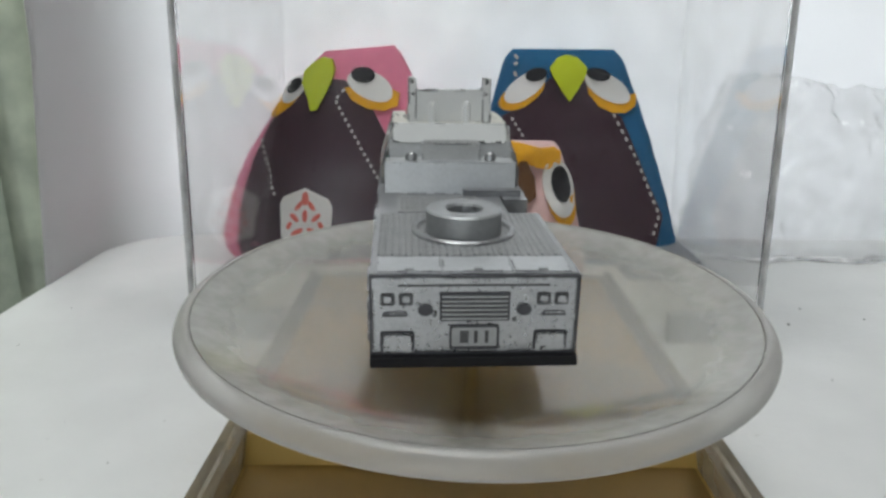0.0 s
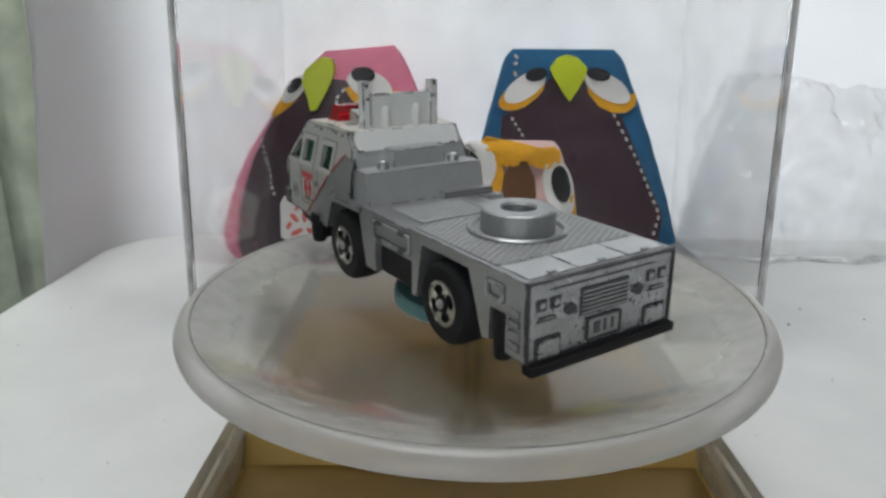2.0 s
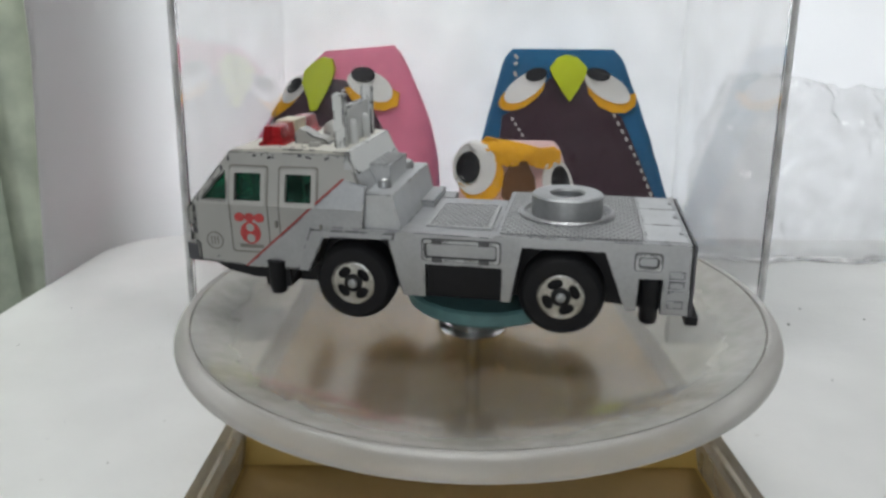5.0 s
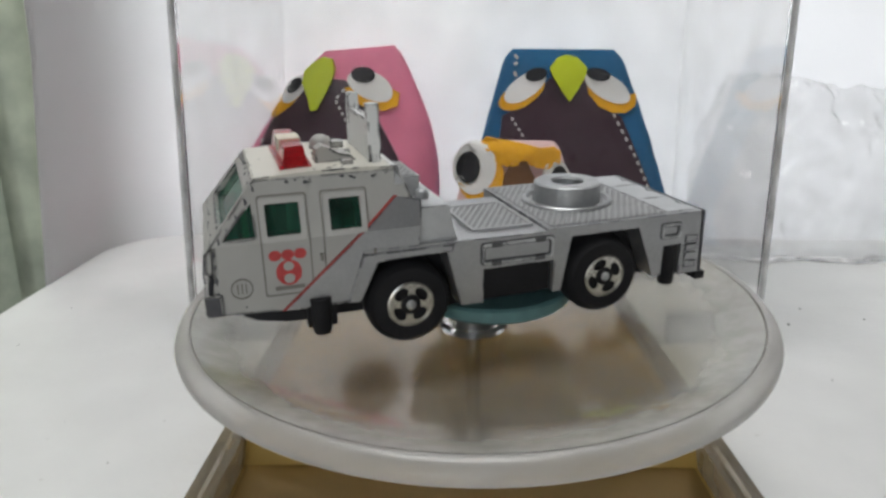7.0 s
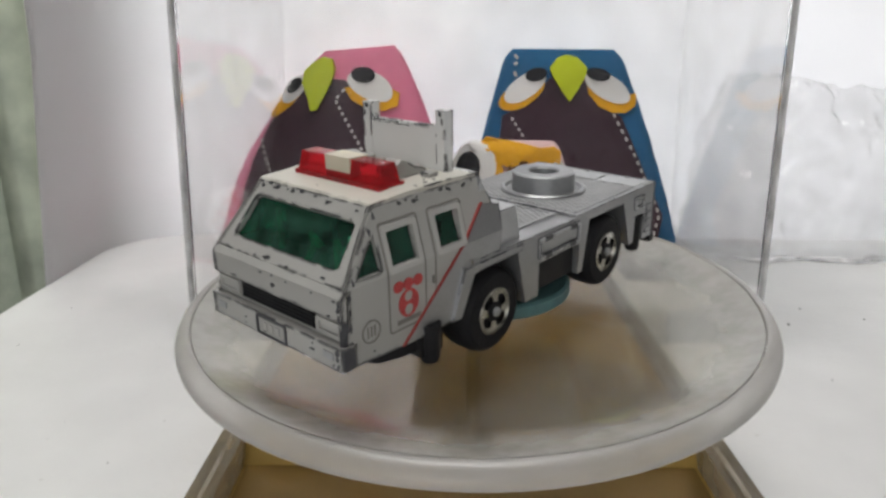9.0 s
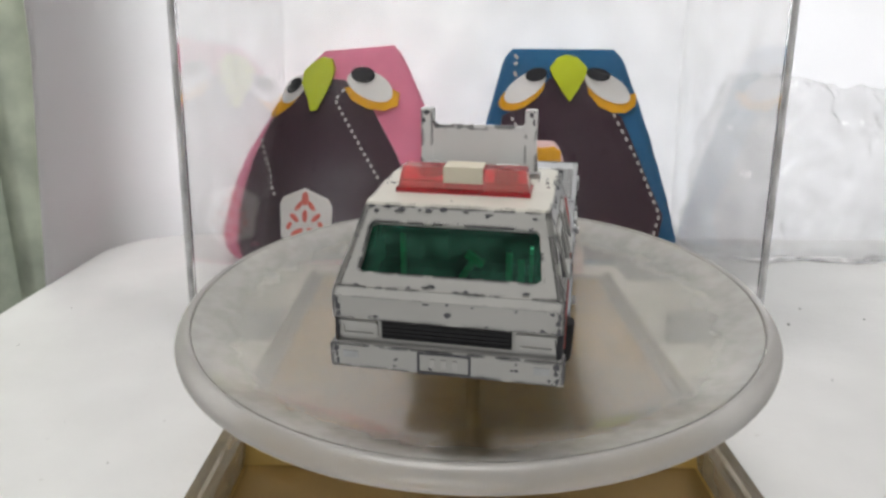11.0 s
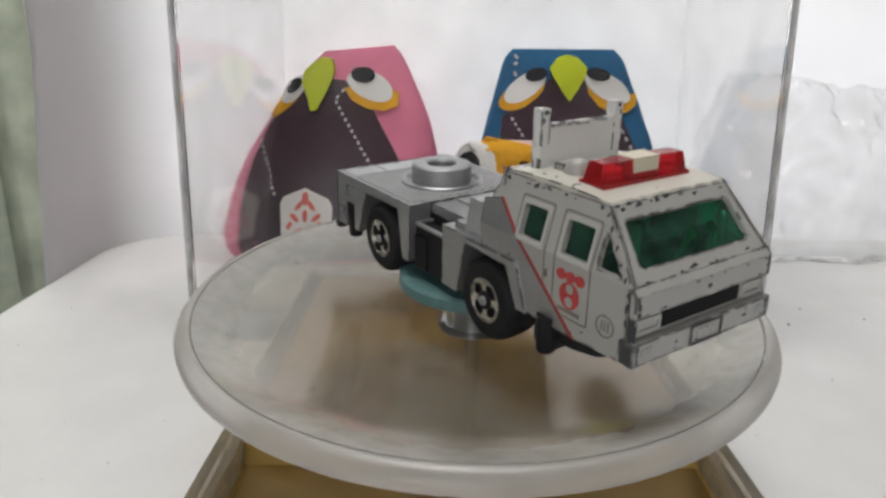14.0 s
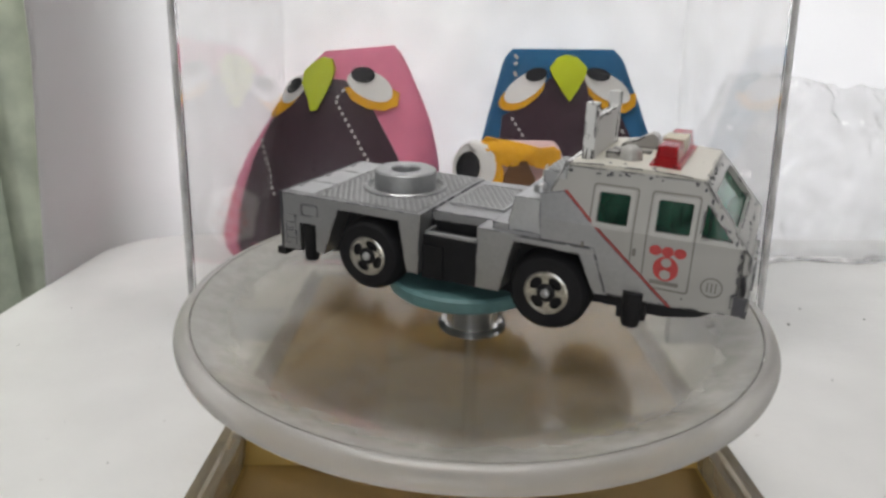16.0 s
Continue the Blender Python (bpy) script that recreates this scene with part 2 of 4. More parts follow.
def lathe(bm, profile, n=48, axis="Z", centre=(0, 0, 0), closed=False):
    """A profile of (radius, height) turned round an axis."""
    rings = []
    for r, h in profile:
        ring = []
        for i in range(n):
            a = 2 * math.pi * i / n
            c, s = r * math.cos(a), r * math.sin(a)
            p = (c, s, h) if axis == "Z" else (c, h, s)
            ring.append(bm.verts.new((p[0] + centre[0], p[1] + centre[1], p[2] + centre[2])))
        rings.append(ring)
    pairs = list(zip(rings, rings[1:])) + ([(rings[-1], rings[0])] if closed else [])
    for a, b in pairs:
        for i in range(n):
            bm.faces.new((a[i], a[(i + 1) % n], b[(i + 1) % n], b[i]))
    if not closed:
        bm.faces.new(rings[0])
        bm.faces.new(rings[-1][::-1])


def panel(outer, holes, place, depth, split=()):
    """A flat piece with holes: outlines in two coordinates, place(u, v, w) sets them in space, w runs from 0 to depth."""
    bm = bmesh.new()
    edges = []
    for loop in (outer, *holes):
        vs = [bm.verts.new((u, v, 0)) for u, v in loop]
        edges += [bm.edges.new((vs[i], vs[(i + 1) % len(vs)])) for i in range(len(vs))]
    bmesh.ops.triangle_fill(bm, use_beauty=True, use_dissolve=False, edges=edges)
    for s in split:
        bmesh.ops.bisect_plane(bm, geom=[*bm.verts, *bm.edges, *bm.faces], plane_co=(0, s, 0), plane_no=(0, 1, 0))
    ext = bmesh.ops.extrude_face_region(bm, geom=list(bm.faces), use_keep_orig=True)
    for v in (g for g in ext["geom"] if isinstance(g, bmesh.types.BMVert)):
        v.co.z = depth
    for v in bm.verts:
        v.co = place(*v.co)
    return bm


def ellipse(cx, cz, rx, rz, turn=0.0, n=28):
    c, s = math.cos(radians(turn)), math.sin(radians(turn))
    return [(cx + c * rx * math.cos(a) - s * rz * math.sin(a), cz + s * rx * math.cos(a) + c * rz * math.sin(a)) for a in (2 * math.pi * i / n for i in range(n))]


def rounded(x0, x1, z0, z1, r, n=4):
    out = []
    for cx, cz, a0 in ((x1 - r, z1 - r, 0), (x0 + r, z1 - r, 90), (x0 + r, z0 + r, 180), (x1 - r, z0 + r, 270)):
        for i in range(n + 1):
            a = radians(a0 + 90 * i / n)
            out.append((cx + r * math.cos(a), cz + r * math.sin(a)))
    return out


def empty(name, m):
    ob = new(name)
    ob.empty_display_size = 0.01
    ob.matrix_world = m
    return ob


# ---- the place ----
def structure(ob):
    ob["kind"] = "structure"
    return ob


table = structure(part("table", boxes((-153, 270, -420, 199, -18, 0)), M_TABLE, bevel=1.0))
# one sheet of white paper, curved round the far left corner
bm = bmesh.new()
plan = [(-153.4, None, k / 6) for k in range(7)] + [(-119.4 - 34 * math.cos(radians(a)), 165.4 + 34 * math.sin(radians(a)), 0) for a in range(10, 91, 10)] + [(x, 199.4, 0) for x in range(-80, 300, 50)]
cols = []
for x, y, k in plan:
    col = []
    for z in (-18, 30, 85, 200, 400, 620):
        y0 = 122 + 17 * (z + 18) / 103 if z < 86 else 139 + 11 * (z - 85) / 535
        col.append(bm.verts.new((x, y0 + (165.4 - y0) * k if y is None else y, z)))
    cols.append(col)
for a, c in zip(cols, cols[1:]):
    for i in range(5):
        bm.faces.new((a[i], a[i + 1], c[i + 1], c[i]))
structure(part("wall_back", bm, M_WALL, smooth=True)).modifiers.new("paper", "SOLIDIFY").thickness = 0.0003
structure(part("floor", boxes((-1600, 1600, -1600, 1600, -760, -740)), M_ROOM))
structure(part("ceiling", boxes((-1600, 1600, -1600, 1600, 1400, 1420)), M_ROOM))
structure(part("wall_north", boxes((-1600, 1600, 1600, 1650, -740, 1400)), M_ROOM))
structure(part("wall_west", boxes((-1650, -1600, -1600, 1600, -740, 1400)), M_ROOM))
structure(part("wall_east", boxes((1600, 1650, -1600, 1600, -740, 1400)), M_ROOM))
# south wall, out of view, with an opening cut for the added fill
bm = panel([(-1600, -740), (1600, -740), (1600, 1400), (-1600, 1400)], [[(-800, -100), (100, -100), (100, 800), (-800, 800)]], lambda u, v, w: Vector((u, -1600 - w, v)), 50)
structure(part("wall_south", bm, M_ROOM))

# ---- display stand under the disc ----


def gold_base():
    ob = empty("display_stand", pose(0.0005, 0, 0))
    tagged(ob, "gold display stand with clear acrylic rims on the white table", "display stand")
    # tray floor, then a raised plateau behind a sloped step
    bm = bmesh.new()
    prism(bm, [(-50 + 2, 0.5), (-50 + 2, 5), (5, 5), (8.5, 10), (104, 10), (104, 0.5)], -46.2, 46.2)
    for vert in bm.verts:
        vert.co = Vector((vert.co.y, vert.co.x, vert.co.z))
    part("tray", bm, M_GOLD, ob, "matt gold tray with a sloped step", bevel=0.4)
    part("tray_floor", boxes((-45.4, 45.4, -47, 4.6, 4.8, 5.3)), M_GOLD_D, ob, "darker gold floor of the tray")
    for s in (-1, 1):
        x = sorted((s * 46.3, s * 48.1))
        part("inner_rim", boxes((x[0], x[1], -50, 104, 0.5, 10.8)), M_RIMCLR, ob, bevel=0.5)
        x = sorted((s * 48.3, s * 50.4))
        part("outer_rim", boxes((x[0], x[1], -52, 106, 0, 12)), M_RIMCLR, ob, bevel=0.5)
    part("back_rim", boxes((-46.5, 46.5, 104.2, 106, 0, 11)), M_RIMCLR, ob, bevel=0.5)
    return ob


def turntable():
    ob = empty("turntable", Matrix())
    tagged(ob, "round clear plastic turntable disc with frosted rim and central post", "turntable")
    bm = bmesh.new()
    # a shallow dish: the middle lies lower than the rim
    sag = lambda r: -7.0 * (1 - (r / 48.2) ** 3.5)
    dish = [0.01] + [48.2 * (i / 20) ** 0.7 for i in range(1, 21)]
    lathe(bm, [(r, sag(r)) for r in dish] + [(48.4, -0.6)] + [(r, sag(r) - 1.2) for r in dish[-2::-1]], 96)
    part("disc_plate", bm, M_DISC, ob, "clear plastic disc, lightly scratched", smooth=True)
    bm = bmesh.new()
    lathe(bm, [(48.45, 0.02), (48.7, 0.14), (49.3, 0.05), (50.1, -0.45), (50.7, -1.2), (51.0, -2.0), (50.9, -2.7), (50.4, -3.0), (49.8, -2.8), (49.2, -2.0), (48.5, -1.3)], 96, closed=True)
    part("rim", bm, M_RIM, ob, "frosted rounded rim", smooth=True)
    bm = bmesh.new()
    lathe(bm, [(0.01, 2.6), (13.2, 2.6), (13.7, 2.2), (13.8, 0.5), (13.3, 0.02), (0.01, 0.01)], 56, centre=(0.3, 3.5, 0))
    part("hub", bm, M_TURQ, ob, "turquoise round pad on the disc", smooth=True)
    bm = bmesh.new()
    lathe(bm, [(3.4, 0.0), (3.4, -6.95)], 28)
    part("shaft", bm, M_SHAFT, ob, "grey post under the pad", smooth=True)
    bm = bmesh.new()
    lathe(bm, [(1.3, -8.3), (1.3, -34.8)], 28)
    part("lower_shaft", bm, M_GOLD, ob, "gold lower shaft on the stand", smooth=True)
    bm = bmesh.new()
    lathe(bm, [(3.6, -0.05), (5.6, -0.05), (5.6, -5.5), (6.2, -6.1), (6.2, -6.8), (3.6, -6.9)], 40, closed=True)
    part("collar", bm, M_CLEAR, ob, "clear plastic collar", smooth=True)
    rnd = random.Random(4)
    for i in range(14):
        a, r, s = rnd.uniform(0, 6.28), rnd.uniform(14, 44), rnd.uniform(0.12, 0.3)
        bm = bmesh.new()
        lathe(bm, [(s, 0.02), (s * 0.7, 0.08)], 6, centre=(r * math.cos(a), r * math.sin(a), sag(r)))
        part("speck", bm, M_BLACK, ob)
    return ob


# ---- clear display case with the felt owls ----


def display_case():
    ob = empty("display_case", pose(0.0045, 0.127, 0))
    tagged(ob, "tall clear acrylic display case with a low grey foot", "display case")
    W, D, H, T, B, k = 85.3, 52, 190, 1.4, 9, 5.0

    def skew(p):
        # the case stands a little askew on the table
        return (p[0] + 6.0 * (p[1] + D) / (2 * D), p[1], p[2])

    def solid(name, pts, material, label=""):
        bm = bmesh.new()
        vs = [bm.verts.new(skew(p)) for p in pts]
        for f in ((3, 2, 1, 0), (4, 5, 6, 7), (0, 1, 5, 4), (1, 2, 6, 5), (2, 3, 7, 6), (3, 0, 4, 7)):
            bm.faces.new([vs[i] for i in f])
        return part(name, bm, material, ob, label)
    solid("back_pane", [(-W, D - T, B), (W, D - T, B), (W, D, B), (-W, D, B), (-W + k, D - T - 1, H), (W - k, D - T - 1, H), (W - k, D - 1, H), (-W + k, D - 1, H)], M_CLEAR)
    f = W - 1.8
    solid("front_pane", [(-f, -D - 0.5, 0.2), (f, -D - 0.5, 0.2), (f, -D + 0.7, 0.2), (-f, -D + 0.7, 0.2), (-f + k, -D - 0.5, H), (f - k, -D - 0.5, H), (f - k, -D + 0.7, H), (-f + k, -D + 0.7, H)], M_PANE)
    for s in (-1, 1):
        a, b = s * W, s * (W - T)
        solid("side_pane", [(a, -D, B), (b, -D, B), (b, D - T - 0.2, B), (a, D - T - 0.2, B), (a - s * k, -D + 1, H), (b - s * k, -D + 1, H), (b - s * k, D - T - 1.2, H), (a - s * k, D - T - 1.2, H)], M_CLEAR)
        for y, r, m, nm in ((-D, 0.85, M_EDGE, "front_upright"),):
            bm = bmesh.new()
            for dz, off in ((B - 8.8, 0), (H, k)):
                for i in range(12):
                    t = 2 * math.pi * i / 12
                    bm.verts.new(skew((s * (W - 0.5 - off) + r * math.cos(t), y + r * math.sin(t), dz)))
            bm.verts.ensure_lookup_table()
            vs = list(bm.verts)
            for i in range(12):
                bm.faces.new((vs[i], vs[(i + 1) % 12], vs[12 + (i + 1) % 12], vs[12 + i]))
            bm.faces.new(vs[:12])
            bm.faces.new(vs[12:])
            part(nm, bm, m, ob, "rounded acrylic corner edge", smooth=True)
        for y0, y1, nm in ((-53, -48, "front_foot"), (-47.8, 50, "side_foot")):
            w = 58 if nm == "front_foot" else 83
            solid(nm, [(s * 86, y0, 0.1), (s * w, y0, 0.1), (s * w, y1, 0.1), (s * 86, y1, 0.1), (s * 86, y0, B - 0.1), (s * w, y0, B - 0.1), (s * w, y1, B - 0.1), (s * 86, y1, B - 0.1)], M_PLINTH, "low grey foot strip")
    return ob


class Owl:
    """A beanbag body: half width, half depth and middle line by height; patches lie on its front."""

    def __init__(self, name, where, h, w0, w1, d0, d1, lean, shift, material, power=2.6, swell=0.0, c0=0.0, slant=0.0):
        self.c0 = c0
        self.h, self.w0, self.w1, self.d0, self.d1, self.lean, self.shift, self.power, self.swell = h, w0, w1, d0, d1, lean, shift, power, swell
        self.ob = empty(name, pose(*where))
        bm = bmesh.new()
        rows, n = 26, 40
        rings = []
        rnd = random.Random(len(name))
        for j in range(rows + 1):
            z = h * j / rows
            w, d, cx, cy = self.at(z)
            ring = []
            for i in range(n):
                t = 2 * math.pi * i / n
                c, s = math.cos(t), math.sin(t)
                e = 2 / power
                k = 1 + rnd.uniform(-0.004, 0.004)
                px = cx + k * w * math.copysign(abs(c) ** e, c)
                ring.append(bm.verts.new((px, cy + k * d * math.copysign(abs(s) ** e, s) + self.dent(px, z), z + slant * (z / h) ** 4 * (w * math.copysign(abs(c) ** e, c) - w))))
            rings.append(ring)
        for a, b in zip(rings, rings[1:]):
            for i in range(n):
                bm.faces.new((a[i], a[(i + 1) % n], b[(i + 1) % n], b[i]))
        bm.faces.new(rings[0])
        bm.faces.new(rings[-1])
        part("body", bm, material, self.ob, "", smooth=True)

    def at(self, z):
        v = min(max(z / self.h, 0), 1)
        end = min(1, ((1 - v) / 0.05) ** 0.5) if v > 0.95 else 1
        low = 0.8 + 0.2 * min(v / 0.12, 1) ** 0.5
        w = (self.w0 + (self.w1 - self.w0) * v + self.swell * math.sin(math.pi * v)) * low * (0.9 + 0.1 * end)
        d = (self.d0 + (self.d1 - self.d0) * v ** 1.2) * low * (0.45 + 0.55 * end)
        return w, d, self.c0 + self.shift * v, self.lean * v

    def dent(self, x, z):
        """Soft dents and folds of the stuffed cloth."""
        return 1.5 * noise.noise(Vector((x / 15, z / 12, self.h))) + 0.5 * noise.noise(Vector((x / 6, z / 5, self.w0)))

    def front(self, x, z):
        w, d, cx, cy = self.at(z)
        q = max(1 - abs((x - cx) / w) ** self.power, 0.0)
        return cy - d * q ** (1 / self.power) + self.dent(x, z)

    def patch(self, name, outline, material, lift=0.4, label="", knit=0.0):
        bm = bmesh.new()
        vs = [bm.verts.new((x, 0, z)) for x, z in outline]
        edges = [bm.edges.new((vs[i], vs[(i + 1) % len(vs)])) for i in range(len(vs))]
        bmesh.ops.triangle_fill(bm, use_beauty=True, edges=edges)
        rnd = random.Random(3)
        for _ in range(3 if knit else 2):
            long = [e for e in bm.edges if e.calc_length() > (1.6 if knit else 3.5)]
            if long:
                bmesh.ops.subdivide_edges(bm, edges=long, cuts=2 if _ == 0 else 1)
                bmesh.ops.triangulate(bm, faces=bm.faces)
        ext = bmesh.ops.extrude_face_region(bm, geom=list(bm.faces), use_keep_orig=True)
        top = {g for g in ext["geom"] if isinstance(g, bmesh.types.BMVert)}
        for vert in bm.verts:
            vert.co.y = self.front(vert.co.x, vert.co.z) - (lift + rnd.uniform(-knit, knit) if vert in top else -0.6)
        return part(name, bm, material, self.ob, label, smooth=True)

    def stitches(self, a, b, n):
        for i in range(n):
            t0, t1 = (i + 0.25) / n, (i + 0.6) / n
            p, q = [Vector((a[0] + (b[0] - a[0]) * t, a[1] + (b[1] - a[1]) * t)) for t in (t0, t1)]
            dv = (q - p).normalized() * 0.35
            nv = Vector((-dv.y, dv.x)) * 1.5
            self.patch("stitch", [tuple(p - dv), tuple(p + nv), tuple(q + nv), tuple(q + dv), tuple(q - nv), tuple(p - nv)], M_THREAD, 1.6)


def teardrop(cx, z0, z1, w, turn=0):
    pts = []
    for i in range(24):
        t = 2 * math.pi * i / 24
        v = (1 - math.cos(t)) / 2
        half = w * math.sin(t) * (0.55 + 0.45 * math.cos(t))
        pts.append((cx + half + turn * v, z0 + (z1 - z0) * v))
    return pts


def half_lens(cx, cz, w, up, down, turn):
    """An eye shape: flatter above, round below."""
    c, n = math.cos(radians(turn)), math.sin(radians(turn))
    pts = []
    for i in range(28):
        a = 2 * math.pi * i / 28
        x, z = w * math.cos(a), (up if math.sin(a) > 0 else down) * math.sin(a)
        pts.append((cx + c * x - n * z, cz + n * x + c * z))
    return pts


def owls():
    # blue owl
    o = Owl("felt_owl", (0.0468, 0.166, 0), 86, 46.5, 22.8, 21, 4, 10, -5.5, M_BLUE, 3.2, 2, 1.5)
    tagged(o.ob, "blue felt owl beanbag with plum belly and lime beak", "soft toy", "felt owls")
    o.patch("belly", [(-29, 60), (-24, 63), (-14, 70), (-10, 75), (-3, 77), (4, 75), (8, 70), (14, 63), (19, 60), (27, 42), (36, 22), (34, 13), (30, 3), (-33, 3), (-33, 20), (-31, 42)], M_PLUM, 1.0)
    o.patch("eye_rim", half_lens(-21.3, 69.3, 10.4, 4.0, 5.2, 32), M_ORANGE, 1.5, "orange felt eye rim")
    o.patch("eye_white", half_lens(-20.0, 71.6, 9.6, 4.0, 4.4, 34), M_FELTW, 1.9)
    o.patch("pupil", ellipse(-15.6, 76.2, 4.4, 2.5, 14), M_PUPIL, 2.4)
    o.patch("eye_rim", [(4.5, 73.5), (5.4, 69.0), (9.5, 64.2), (15.0, 61.8), (20.5, 61.6), (24.6, 64.2), (25.6, 69.0), (22.6, 68.6), (18.0, 73.0), (12.0, 76.0), (7.0, 76.6)], M_ORANGE, 1.5, "orange felt eye rim")
    o.patch("eye_white", half_lens(13.0, 71.4, 10.2, 4.8, 4.6, -27), M_FELTW, 1.9)
    o.patch("pupil", ellipse(9.2, 76.4, 4.8, 2.5, -8), M_PUPIL, 2.4)
    o.patch("beak", [(-7.2, 82.5), (-3.2, 84), (0.8, 82.8), (4.5, 79.2), (3.9, 76), (0.5, 70), (-2.3, 66.0), (-4.7, 69), (-8.5, 74.5), (-10.1, 78.3)], M_LIME, 2.8)
    o.stitches((-25.6, 60), (-20.3, 52), 4)
    o.stitches((15.0, 62), (25.0, 43.8), 6)
    o.stitches((25.0, 43.8), (34.4, 22.6), 7)
    o.stitches((34.4, 22.6), (31.5, 14), 3)
    o.stitches((-24.5, 84.5), (-22, 81), 1)
    o.stitches((-22.2, 81), (-25.5, 79.5), 1)
    o.stitches((-24.4, 78), (-23, 74), 1)
    # pink owl
    p = Owl("felt_owl", (-0.0485, 0.166, 0), 87, 45, 15.5, 23, 4, 10, 16.0, M_PINK, 2.4, 9.5, -7.5, 0.09)
    tagged(p.ob, "pink felt owl beanbag with plum belly and crest patch", "soft toy", "felt owls")
    p.patch("belly", [(-29, 56), (-24, 63), (-14, 71), (-4, 74), (3, 73.5), (8, 70), (14, 63.5), (18, 56), (24, 45), (28, 36), (31, 20), (29, 3), (-38, 2), (-41, 10), (-40, 24), (-35, 42)], M_PLUM, 1.0)
    p.patch("eye_rim", half_lens(-20.4, 66.0, 10.5, 3.0, 3.0, 42), M_ORANGE, 1.5, "orange felt eye rim")
    p.patch("eye_white", half_lens(-17.6, 69.6, 6.6, 4.0, 3.4, 44), M_FELTW, 1.9)
    p.patch("pupil", ellipse(-17.4, 71.2, 4.0, 2.2, 38), M_PUPIL, 2.4)
    p.patch("eye_rim", [(3.2, 70.5), (6.0, 66.0), (12.0, 62.8), (19.0, 61.8), (24.4, 63.8), (25.0, 68.6), (20.0, 71.0), (12.0, 73.0)], M_ORANGE, 1.5, "orange felt eye rim")
    p.patch("eye_white", half_lens(13.2, 71.0, 9.6, 5.8, 4.6, -24), M_FELTW, 1.9)
    p.patch("pupil", ellipse(10.6, 75.6, 4.8, 3.0, -6), M_PUPIL, 2.4)
    p.patch("beak", [(-9.2, 80.4), (-5.4, 82.4), (-1.8, 81.5), (-0.6, 77.5), (-2.0, 72.5), (-5.2, 66.5), (-7.8, 62), (-10.2, 61.8), (-11.2, 66), (-13.8, 72), (-13.0, 77.0)], M_LIME, 2.8)
    p.stitches((-32.0, 50.5), (-24.0, 28.8), 10)
    p.stitches((-0.5, 66), (17.5, 35.5), 14)
    p.stitches((-0.5, 66), (4, 71), 2)
    p.patch("crest_patch", [(-21.8, 26.4), (-20.5, 29), (-11.8, 32.5), (-2.5, 28.5), (-0.9, 25.4), (-1.5, 15), (-10, 9), (-21, 14)], M_FELTW, 1.6, "white hexagon patch")
    for cx, cz, rx, rz, tn in ((-11.6, 28.6, 1.4, 2.6, 0), (-14.0, 26.0, 2.4, 0.9, 50), (-9.2, 26.0, 2.4, 0.9, -50), (-15.8, 21.5, 2.2, 1.0, -40), (-7.2, 21.5, 2.2, 1.0, 40), (-11.6, 22.2, 1.0, 2.4, 0), (-17.8, 18.6, 1.6, 0.9, 60), (-5.4, 18.6, 1.6, 0.9, -60), (-14.6, 16.2, 2.6, 1.0, 25), (-8.6, 16.2, 2.6, 1.0, -25), (-11.6, 13.6, 3.0, 1.0, 0)):
        p.patch("crest_mark", ellipse(cx, cz, rx, rz, tn, 14), M_CREST, 2.0)
    # small owl in front
    q = Owl("felt_owl", (0.021, 0.129, 0), 54, 27, 15, 17, 5, 6, 0, M_PALE, 2.4, 2)
    tagged(q.ob, "small pale pink felt owl with orange cap and big eyes", "soft toy", "felt owls")
    q.patch("cap", [(-13, 54.0), (-11, 55.8), (-7, 54.9), (-2, 54.2), (3, 53.4), (8, 52.2), (13, 52.6), (15.6, 51.0), (15.2, 47), (12, 45.2), (7, 45.4), (3, 47.2), (-4, 45.8), (-8, 47.5), (-11, 50.5)], M_ORANGE, 1.7, "orange knitted cap", 0.25)
    q.patch("eye_rim", half_lens(-13.5, 42.5, 8.4, 9.0, 9.0, -20), M_ORANGE, 1.2, "orange felt eye rim")
    q.patch("eye_white", ellipse(-15.6, 45.2, 7.6, 9.2, -20), M_FELTW, 1.7)
    q.patch("pupil", ellipse(-17.8, 45.2, 4.2, 5.4, -14), M_PUPIL, 2.3)
    q.patch("eye_rim", ellipse(15.8, 35.6, 5.6, 10.6, 16), M_ORANGE, 1.2, "orange felt eye rim")
    q.patch("eye_white", ellipse(15.0, 38.6, 5.8, 10.2, 16), M_FELTW, 1.7)
    q.patch("pupil", ellipse(15.6, 40.0, 3.6, 6.2, 12), M_PUPIL, 2.3)
    q.patch("beak", [(-2.4, 48), (3, 48), (6, 42), (6.4, 36), (4, 34), (-4, 34), (-6, 36), (-5.4, 42)], M_BROWN, 1.7)


